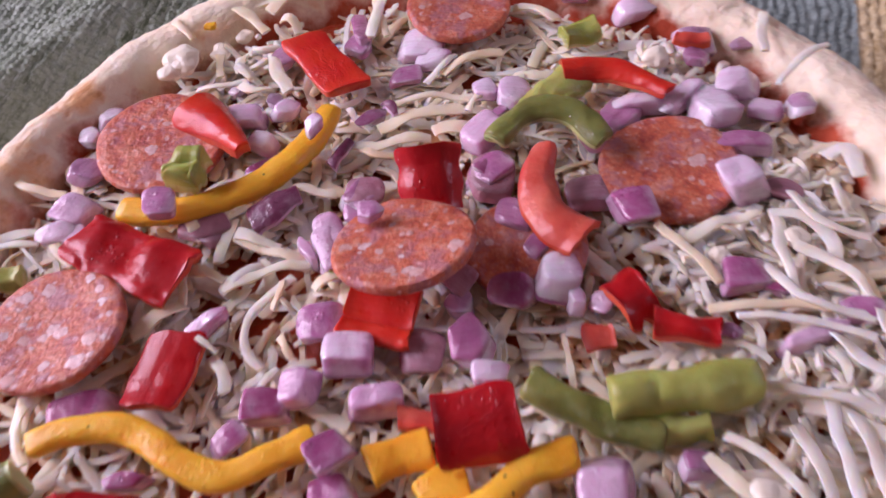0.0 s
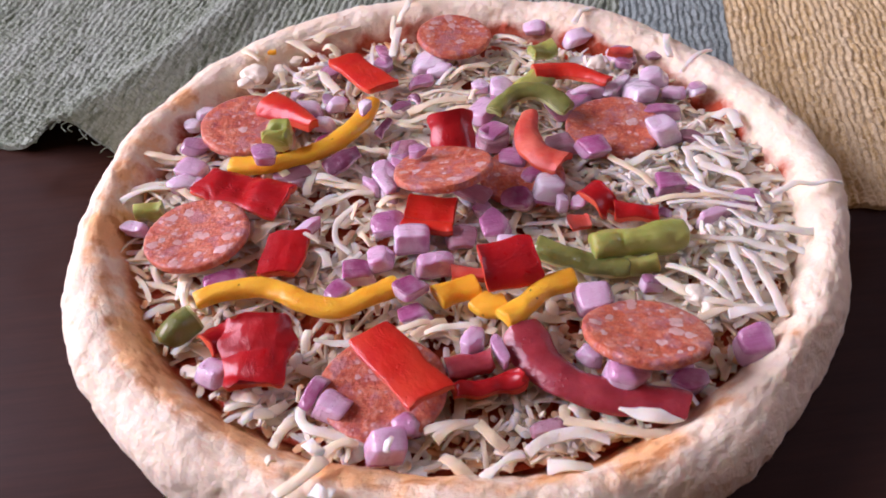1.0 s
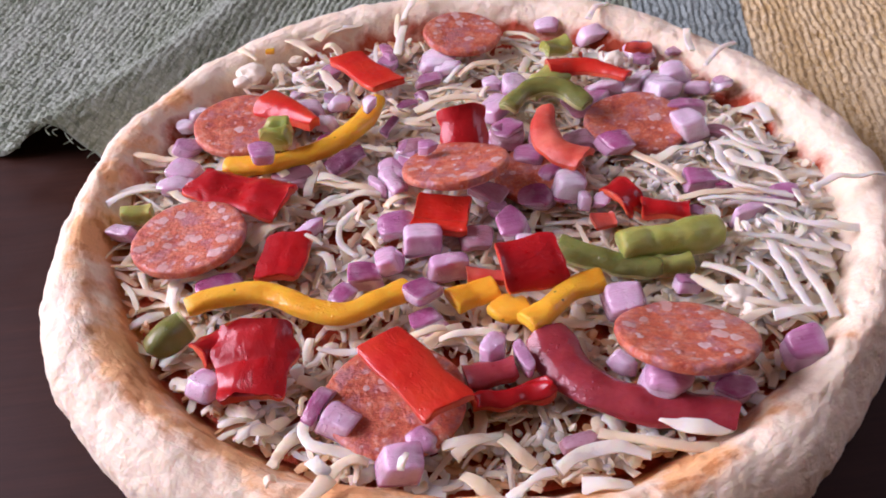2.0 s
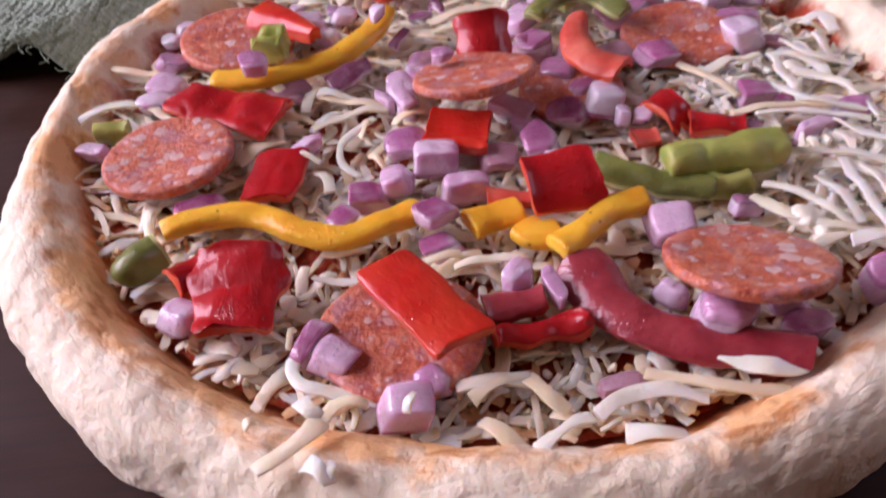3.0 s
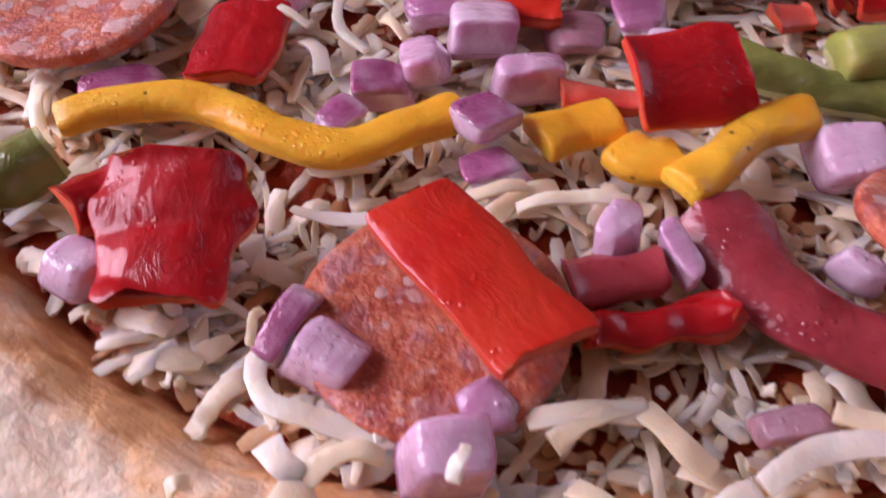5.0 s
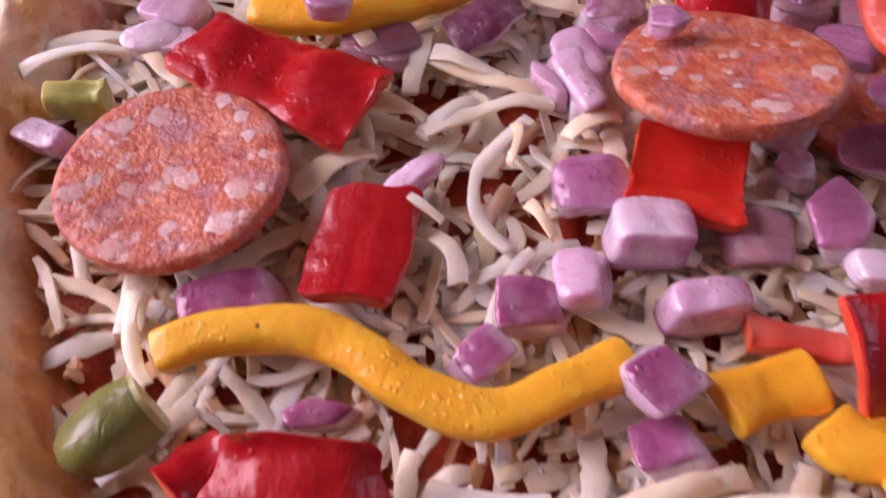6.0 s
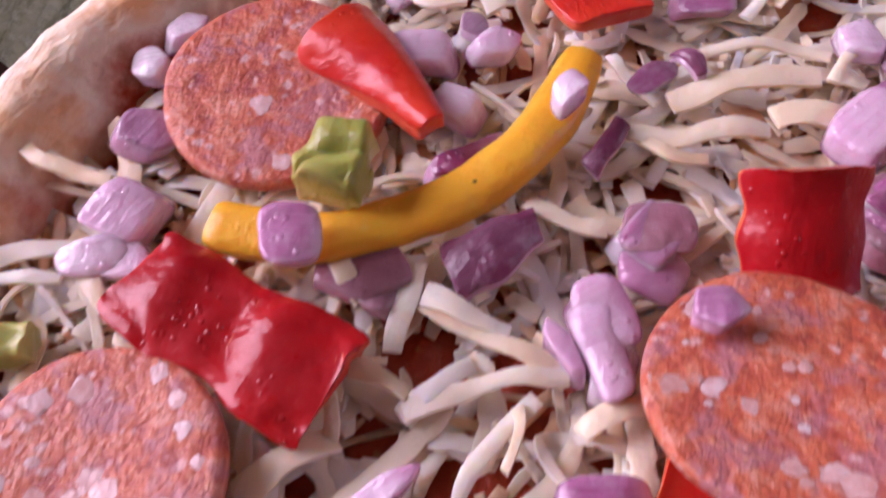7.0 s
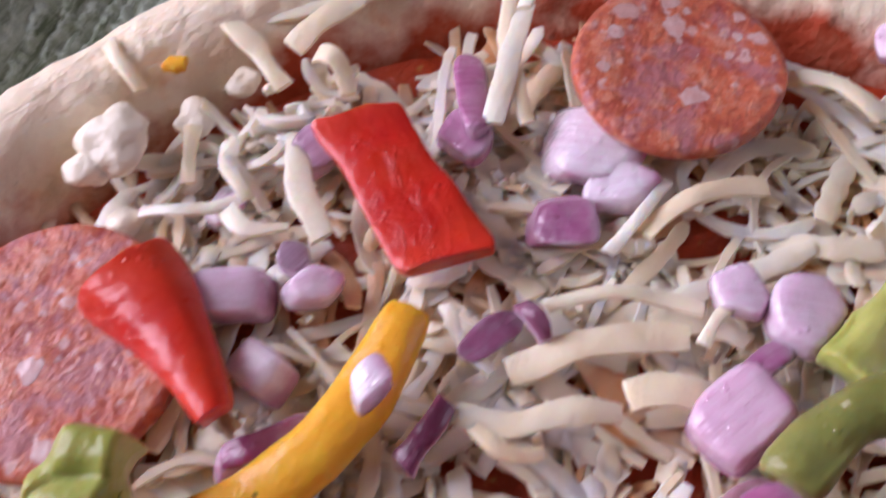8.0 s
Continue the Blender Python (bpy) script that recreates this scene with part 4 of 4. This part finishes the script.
# ---- shredded cheese ----
def shred_mesh(rng, length, width, thick, bend):
    """Corners and faces of one bent shred, round its middle."""
    n = 12 if length > 0.012 else 5
    verts, faces = [], []
    h = -bend / 2
    p = Vector((0, 0, 0))
    wave = rng.uniform(0.0, 0.0013)
    phase = rng.uniform(0, 6.28)
    roll = rng.uniform(-0.7, 0.7)
    for k in range(n + 1):
        s = k / n
        side = Vector((-math.sin(h), math.cos(h), 0))
        w = width / 2 * (rng.uniform(0.45, 0.95) if k in (0, n) else rng.uniform(0.82, 1.15))
        r = roll * (s - 0.5)
        up = Vector((0, 0, 1)) * math.cos(r) + side * math.sin(r)
        across = side * math.cos(r) - Vector((0, 0, 1)) * math.sin(r)
        c = p + Vector((0, 0, wave * math.sin(phase + 5 * s)))
        for sy, sz in ((-0.82, -1), (0.82, -1), (1.05, -0.35), (1.05, 0.4), (0.82, 1), (-0.82, 1), (-1.05, 0.4), (-1.05, -0.35)):
            verts.append(c + across * (w * sy) + up * (thick / 2 * sz))
        h += bend / n
        p = p + Vector((math.cos(h), math.sin(h), 0)) * length / n
    mid = sum(verts, Vector()) / len(verts)
    verts = [v - mid for v in verts]
    for k in range(n):
        for j in range(8):
            i = (j + 1) % 8
            faces.append((8 * k + j, 8 * k + i, 8 * k + 8 + i, 8 * k + 8 + j))
    faces += [tuple(range(7, -1, -1)), tuple(range(8 * n, 8 * n + 8))]
    return verts, faces


BARE = [(-0.1165, -0.030, 0.004), (-0.039, 0.0035, 0.007), (-0.0545, 0.008, 0.006), (-0.031, -0.019, 0.005), (0.003, -0.042, 0.005), (-0.036, 0.1155, 0.010), (-0.0965, 0.079, 0.008), (0.0135, 0.0765, 0.006), (-0.017, 0.039, 0.005), (-0.042, 0.0765, 0.004), (0.008, 0.039, 0.006), (0.034, 0.105, 0.006), (0.046, -0.110, 0.006), (-0.119, -0.017, 0.004),
        (-0.0554, 0.0094, 0.0044), (-0.0608, -0.0008, 0.0028), (-0.0444, -0.0143, 0.0040), (-0.0489, -0.0210, 0.0026), (-0.0642, -0.0082, 0.0023), (-0.0378, -0.0220, 0.0021), (0.0136, 0.0782, 0.0057), (0.0020, 0.0552, 0.0031), (-0.0147, 0.0406, 0.0035), (-0.0415, 0.0769, 0.0030), (-0.0549, 0.0117, 0.0037), (-0.0975, 0.0380, 0.0048), (0.0126, 0.0747, 0.0044), (-0.0157, 0.0394, 0.0041), (-0.0350, 0.1169, 0.0065), (0.0563, 0.0288, 0.0047), (0.0587, -0.0455, 0.0050), (0.1269, 0.0166, 0.0068), (-0.0326, 0.0104, 0.0045)]


def shred_spot(rng):
    """A place for a shred, and how long shreds are there: the sauce shows through in patches."""
    while True:
        a = rng.uniform(0, 2 * math.pi)
        r = (0.1208 + 0.002 * wander((math.cos(a), math.sin(a), 0), 2.2, 5) - 0.007 * ease(math.sin(a), 0.1, 0.7)) * math.sqrt(rng.random())
        p = Vector((r * math.cos(a), r * math.sin(a), 0))
        bare = any(math.hypot(p.x - x, p.y - y) < 1.15 * r for x, y, r in BARE)
        if rng.random() < (0.04 if bare else 1.0 if wander(p, 42, 3) > -0.15 or p.y < -0.07 else 0.55):
            break
    short = ease(-p.y, 0.045, 0.085)
    return p, rng.uniform(0.009, 0.030) * (1 - 0.55 * short) + 0.001


def shred_size(rng, length):
    return rng.choice((rng.uniform(0.0011, 0.0018), rng.uniform(0.0018, 0.0027), rng.uniform(0.0024, 0.0040))), rng.uniform(0.0005, 0.0008), rng.choice((-1, 1)) * rng.uniform(0.05, 1.75) ** 1.5 * min(1, length / 0.016)


cheese = tagged(new("shredded_cheese"), "creamy white shredded mozzarella scattered over the sauce", "cheese")


def shred(x, y, z, length, width, heads, thick=0.0009):
    """One long ribbon of cheese that starts at a place and bends along its headings."""
    seed = next(count)
    bm = sweep_bm(length, width * 1.02, thick, heads=heads, low=-thick / 2, twist=(seed * 53 % 76) - 38, arch=0.0012, rough=1.3, seed=seed, centred=False, rings=12, sides=10, square=6, taper=(1, 0.85), end=0.92)
    ob = part("cheese_shred", bm, CHEESE_DRY_LIT if x > 0.07 or y < -0.12 else CHEESE_PIECE, cheese, sharp=45)
    ob.matrix_world = pose(x, y, z)


shred(-0.0542, 0.0128, 0.0245, 0.0246, 0.0034, (-27, -28, -29))
shred(-0.0558, -0.0048, 0.0245, 0.0253, 0.003, (28, 17, 5))
shred(-0.0558, 0.0201, 0.0245, 0.0154, 0.0036, (-98, -99, -100))
shred(-0.0659, 0.0027, 0.0245, 0.0115, 0.0036, (-17, -23, -28))
shred(-0.0675, -0.0005, 0.0245, 0.0093, 0.0028, (-55, -77, -99))
shred(-0.0399, -0.0028, 0.0245, 0.0101, 0.0018, (-74, -99, -125))
shred(-0.0390, -0.0203, 0.0245, 0.0083, 0.0022, (-56, -59, -61))
shred(-0.1003, -0.0432, 0.0245, 0.0108, 0.0042, (96, 84, 73))
shred(-0.1087, 0.0184, 0.0245, 0.0158, 0.003, (-59, -49, -40))
shred(-0.1281, 0.0138, 0.0245, 0.0197, 0.0034, (36, 24, 12))
shred(-0.1286, 0.0460, 0.0245, 0.0211, 0.0036, (-50, -34, -18))
shred(-0.0562, -0.0247, 0.0245, 0.0123, 0.0034, (-41, -62, -82))
shred(-0.0782, -0.0174, 0.0245, 0.0156, 0.0042, (37, 34, 30))
shred(-0.0305, -0.0070, 0.0245, 0.0106, 0.003, (39, 30, 20))
shred(-0.0222, 0.0445, 0.0255, 0.0239, 0.0036, (-14, 19, -1))
shred(-0.0144, 0.0510, 0.0255, 0.0266, 0.0044, (21, 12, 3))
shred(-0.0087, 0.0610, 0.0255, 0.0226, 0.0028, (16, -0, -17))
shred(0.0056, 0.0735, 0.0255, 0.0220, 0.0034, (42, 24, 7))
shred(-0.0001, 0.0700, 0.0255, 0.0167, 0.002, (54, 51, 49))
shred(-0.0238, 0.0607, 0.0255, 0.0123, 0.0022, (-70, -56, -41))
shred(-0.0213, 0.0455, 0.0255, 0.0147, 0.0028, (-60, -27, 5))
shred(-0.0746, 0.0762, 0.0255, 0.0166, 0.0024, (-8, 9, 27))
shred(-0.0608, 0.0776, 0.0255, 0.0134, 0.0028, (-53, -20, 12))
shred(-0.0700, 0.0932, 0.0255, 0.0124, 0.0028, (-70, -79, -88))
shred(-0.0512, 0.0932, 0.0255, 0.0231, 0.0042, (-80, -71, -63))
shred(-0.0685, 0.0205, 0.0255, 0.0096, 0.0034, (-63, -54, -46))
shred(-0.0538, 0.0139, 0.0255, 0.0147, 0.0034, (-30, -23, -17))
shred(0.0023, 0.0480, 0.0255, 0.0122, 0.005, (16, -5, -25))
shred(0.0124, 0.0562, 0.0255, 0.0101, 0.002, (62, 37, 12))
shred(-0.0603, 0.0905, 0.0255, 0.0135, 0.003, (-101, -74, -48))
shred(-0.0384, 0.0302, 0.0255, 0.0132, 0.0034, (-33, -15, 2))
shred(-0.0410, -0.1095, 0.0265, 0.0339, 0.0032, (165, 161, 114, 9))
shred(0.0043, -0.1204, 0.0265, 0.0252, 0.0036, (29, 3, -26))
shred(-0.0236, -0.1088, 0.0265, 0.0152, 0.0034, (3, -1, -6))
shred(-0.0201, -0.1182, 0.0265, 0.0118, 0.0036, (-45, -43, -40))
shred(-0.0099, -0.1264, 0.0265, 0.0142, 0.0032, (33, 25, 17))
shred(0.0083, -0.1253, 0.0265, 0.0129, 0.004, (-11, -5, 1))
shred(-0.0091, -0.1082, 0.0265, 0.0123, 0.0036, (-55, -51, -48))
shred(-0.0204, -0.0724, 0.0265, 0.0183, 0.0026, (11, 1, -9))
shred(-0.0216, -0.1124, 0.0265, 0.0142, 0.003, (26, 17, 9))
shred(-0.0324, -0.0720, 0.0265, 0.0155, 0.0028, (19, 18, 17))
shred(0.0590, -0.0603, 0.0275, 0.0346, 0.0028, (-51, -34, -16))
shred(0.0643, -0.0558, 0.0275, 0.0252, 0.0026, (-39, -50, -62))
shred(0.0933, -0.0521, 0.0275, 0.0313, 0.0036, (-88, -89, -89))
shred(0.0886, -0.0486, 0.0275, 0.0316, 0.0028, (-94, -90, -87))
shred(0.0852, -0.0105, 0.0275, 0.0294, 0.0028, (-67, -42, -16))
shred(0.0949, -0.0317, 0.0275, 0.0336, 0.003, (-61, -31, -0))
shred(0.0740, -0.0251, 0.0275, 0.0321, 0.0026, (-9, -18, -26))
shred(0.0608, 0.0042, 0.0275, 0.0228, 0.0026, (-57, -58, -60))
shred(0.0937, -0.0050, 0.0275, 0.0330, 0.0028, (-40, -64, -87))
shred(0.0976, 0.0126, 0.0275, 0.0247, 0.0026, (-77, -51, -26))
shred(0.0338, -0.1093, 0.0275, 0.0184, 0.005, (-47, -17, 12))
shred(-0.1277, 0.0083, 0.0275, 0.0189, 0.003, (31, 16, 2))
shred(-0.1275, 0.0439, 0.0275, 0.0262, 0.0028, (-51, -30, -10))
shred(-0.0686, 0.1139, 0.0275, 0.0416, 0.0032, (8, 18, 28))
shred(-0.0130, 0.1362, 0.0275, 0.0445, 0.0028, (-102, -88, -74))
shred(-0.0528, -0.1169, 0.0325, 0.0168, 0.0042, (-127, -142, -146))
shred(-0.0572, -0.1114, 0.0325, 0.0071, 0.0036, (-55, -51, -46))
shred(-0.0528, -0.1169, 0.0325, 0.0114, 0.0026, (38, 11, -15))
shred(-0.0556, -0.1264, 0.0325, 0.0078, 0.0044, (-46, -49, -53))
shred(-0.0501, -0.1271, 0.0325, 0.0050, 0.003, (-108, -106, -104))
shred(-0.0434, -0.1054, 0.026, 0.0052, 0.0028, (-78.0, -78.0, -78.0))
shred(0.1077, -0.0347, 0.035, 0.0279, 0.0024, (17.0, 5.0, -6.0))
shred(0.1016, 0.0459, 0.035, 0.0248, 0.0024, (50.0, 41.0, 30.0))
shred(0.1084, 0.0847, 0.031, 0.0199, 0.003, (-113.0, -111.0, -88.0))
shred(0.0683, 0.1, 0.032, 0.0183, 0.003, (56.0, 53.0, 24.0))
shred(-0.002, 0.1342, 0.035, 0.0256, 0.0032, (-120.0, -117.0, -109.0))
shred(-0.0665, 0.1152, 0.029, 0.0201, 0.0039, (-49.0, -49.0, -53.0))
shred(-0.0515, 0.1043, 0.033, 0.015, 0.0039, (48.0, 46.0, 44.0))
shred(-0.0866, 0.1084, 0.03, 0.0139, 0.0024, (-51.0, -51.0, -51.0))
shred(-0.0634, -0.0201, 0.028, 0.0117, 0.0018, (-15.0, -30.0, -37.0))
shred(-0.0997, -0.0368, 0.026, 0.0162, 0.0026, (-91.0, -75.0, -58.0))
shred(-0.0371, -0.0015, 0.024, 0.0336, 0.0025, (-132.0, -124.0, -92.0, -51.0))
shred(-0.0558, -0.0045, 0.024, 0.013, 0.0036, (39.0, 41.0, 41.0))
shred(-0.018, 0.0924, 0.028, 0.0265, 0.0034, (78.0, 79.0, 79.0))
shred(0.031, 0.1027, 0.027, 0.0164, 0.0037, (-9.0, -40.0, -52.0))
shred(0.0721, -0.0435, 0.028, 0.0358, 0.0027, (-16.0, -20.0, -26.0))
shred(0.0799, -0.0537, 0.027, 0.0206, 0.0034, (-77.0, -81.0, -85.0))
shred(0.0684, -0.0229, 0.027, 0.0314, 0.0027, (3.0, -5.0, -12.0))
shred(0.0765, -0.0807, 0.028, 0.0152, 0.0032, (2.0, 3.0, 4.0))
shred(0.0916, 0.005, 0.027, 0.0259, 0.0032, (-99.0, -92.0, -87.0))
shred(0.0663, -0.0004, 0.027, 0.0231, 0.0035, (23.0, 15.0, 8.0))
shred(0.0625, -0.0817, 0.027, 0.0188, 0.0025, (14.0, 18.0, 22.0))
shred(-0.024, -0.0723, 0.024, 0.0134, 0.0037, (39.0, 27.0, 16.0))
shred(0.0167, -0.1108, 0.026, 0.0308, 0.0031, (-25.0, -22.0, -2.0))
shred(0.0841, -0.0487, 0.027, 0.0247, 0.0039, (-32.0, -35.0, -44.0))
shred(0.0907, 0.0062, 0.026, 0.0251, 0.0042, (-7.0, -65.0, -93.0))
shred(0.1183, 0.0174, 0.026, 0.0151, 0.0044, (94.0, 101.0, 207.0))
shred(-0.0498, 0.1077, 0.027, 0.0114, 0.0034, (-15.0, -58.0, -75.0))


shred(-0.0350, -0.1190, 0.0352, 0.0046, 0.0018, (70, 40, 80), 0.0012)
shred(-0.0590, -0.0985, 0.0340, 0.0050, 0.0012, (75, 100, 60), 0.0010)
shred(-0.0680, -0.1165, 0.0330, 0.0024, 0.0022, (20, 10), 0.0012)


def clump(x, y, z, size, blobs):
    """A lump of cheese crumbs pressed together."""
    seed = next(count)
    bm = bmesh.new()
    bmesh.ops.create_icosphere(bm, subdivisions=5, radius=size * 0.62)
    for v in bm.verts:
        d = v.co.normalized()
        v.co *= 1 + 0.40 * wander(d, 0.9, seed) + 0.10 * wander(d, 1.8 + blobs * 0.03, seed) + 0.02 * wander(d, 6, seed)
        v.co.z *= 0.62
    ob = part("cheese_clump", bm, CHEESE_LUMP, cheese, "soft lump of pressed cheese crumbs")
    ob.matrix_world = pose(x, y, z)


clump(-0.0802, 0.0878, 0.029, 0.010, 7)
clump(-0.0838, 0.0828, 0.028, 0.006, 4)
clump(0.0706, -0.0704, 0.027, 0.007, 8)
clump(0.0734, -0.0747, 0.026, 0.006, 6)
clump(0.0946, -0.0024, 0.027, 0.005, 4)
clump(0.0718, 0.0706, 0.028, 0.007, 6)
clump(0.0749, -0.0056, 0.026, 0.004, 3)
clump(-0.0700, 0.0960, 0.024, 0.006, 5)
clump(-0.0625, 0.1040, 0.024, 0.005, 5)
clump(-0.0780, 0.0760, 0.023, 0.005, 4)
clump(-0.0590, 0.0930, 0.023, 0.004, 4)
clump(-0.0690, 0.0840, 0.023, 0.004, 3)

def cheese_layer(name, label, material, first_k, last_k, layers):
    """One layer of the bed of shreds, from the sauce upward."""
    verts, faces = [], []
    for k in range(first_k, last_k):
        p, length = shred_spot(rng)
        if k % 5 < 2:
            length = rng.uniform(0.003, 0.009)
        w, t, bend = shred_size(rng, length)
        if k % 3 == 0:
            t *= 1.6
        if k % 6 == 0:
            length, w, t = rng.uniform(0.0012, 0.003), rng.uniform(0.0009, 0.002), rng.uniform(0.0008, 0.0018)
        vs, fs = shred_mesh(rng, length, w, t, bend)
        m = pose(p.x, p.y, 0.0172 + 0.0036 * ease(p.length, 0.115, 0.124) + 0.0036 * (k / layers) + 0.0008 * rng.random(), rng.gauss(0, 6), rng.gauss(0, 3.5), rng.uniform(0, 360))
        first = len(verts)
        verts += [m @ v for v in vs]
        faces += [tuple(first + i for i in f) for f in fs]
    mesh = bpy.data.meshes.new(name)
    mesh.from_pydata(verts, [], faces)
    mesh.materials.append(material)
    mesh.shade_smooth()
    mesh.set_sharp_from_angle(angle=radians(42))
    bed = new(name, mesh)
    bed.parent = cheese
    tagged(bed, label, kind="stuff")


rng = random.Random(5)
# Lower layer: its orange colour carries the warm shade between shreds.
cheese_layer("soaked_cheese_bed", "lower shreds tinted orange for sauce stain and for warm shade in the gaps", CHEESE_WARM_SHADE, 0, 2000, 4700)
cheese_layer("cheese_bed", "bed of countless cheese shreds", CHEESE, 2000, 4700, 4700)

TANGLES = [(0.088, -0.018, 0.024), (0.098, 0.012, 0.017), (0.084, -0.058, 0.020), (0.102, -0.038, 0.014), (0.082, 0.068, 0.016), (0.066, -0.008, 0.012), (-0.060, 0.098, 0.018)]
verts, faces = [], []
for k in range(330):
    cx, cy, spread = TANGLES[k % len(TANGLES)]
    r, a = spread * math.sqrt(rng.random()), rng.uniform(0, 2 * math.pi)
    x, y = cx + r * math.cos(a), cy + r * math.sin(a)
    if math.hypot(x, y) > 0.117:
        continue
    crumb = k % 4 == 0
    length = rng.uniform(0.0015, 0.0035) if crumb else rng.uniform(0.005, 0.015)
    vs, fs = shred_mesh(rng, length, rng.uniform(0.0014, 0.0026), rng.uniform(0.0010, 0.0018), rng.choice((-1, 1)) * rng.uniform(0.2, 2.4) * min(1, length / 0.009))
    m = pose(x, y, 0.0225 + 0.0030 * rng.random(), rng.gauss(0, 16), rng.gauss(0, 9), rng.uniform(0, 360))
    first = len(verts)
    verts += [m @ v for v in vs]
    faces += [tuple(first + i for i in f) for f in fs]
mesh = bpy.data.meshes.new("cheese_tangle")
mesh.from_pydata(verts, [], faces)
mesh.materials.append(CHEESE_DRY_LIT)
mesh.shade_smooth()
mesh.set_sharp_from_angle(angle=radians(60))
tangle = new("cheese_tangle", mesh)
tangle.parent = cheese
tagged(tangle, "drier tangled shreds and crumbs, whitened in colour as brightly lit", kind="stuff")

kinds = []
for k in range(28):
    length = rng.uniform(0.008, 0.030)
    vs, fs = shred_mesh(rng, length, *shred_size(rng, length))
    mesh = bpy.data.meshes.new("cheese_shred")
    mesh.from_pydata(vs, [], fs)
    mesh.materials.append(CHEESE_PIECE)
    mesh.shade_smooth()
    mesh.set_sharp_from_angle(angle=radians(42))
    kinds.append((length, mesh))
for k in range(225):
    p, want = shred_spot(rng)
    length, mesh = min(rng.sample(kinds, 9), key=lambda q: abs(q[0] - want))
    ob = new("cheese_shred", mesh)
    ob.parent = cheese
    ob.matrix_world = pose(p.x, p.y, 0.0215 + 0.0012 * rng.random(), rng.uniform(-10, 10), rng.uniform(-6, 6), rng.uniform(0, 360))
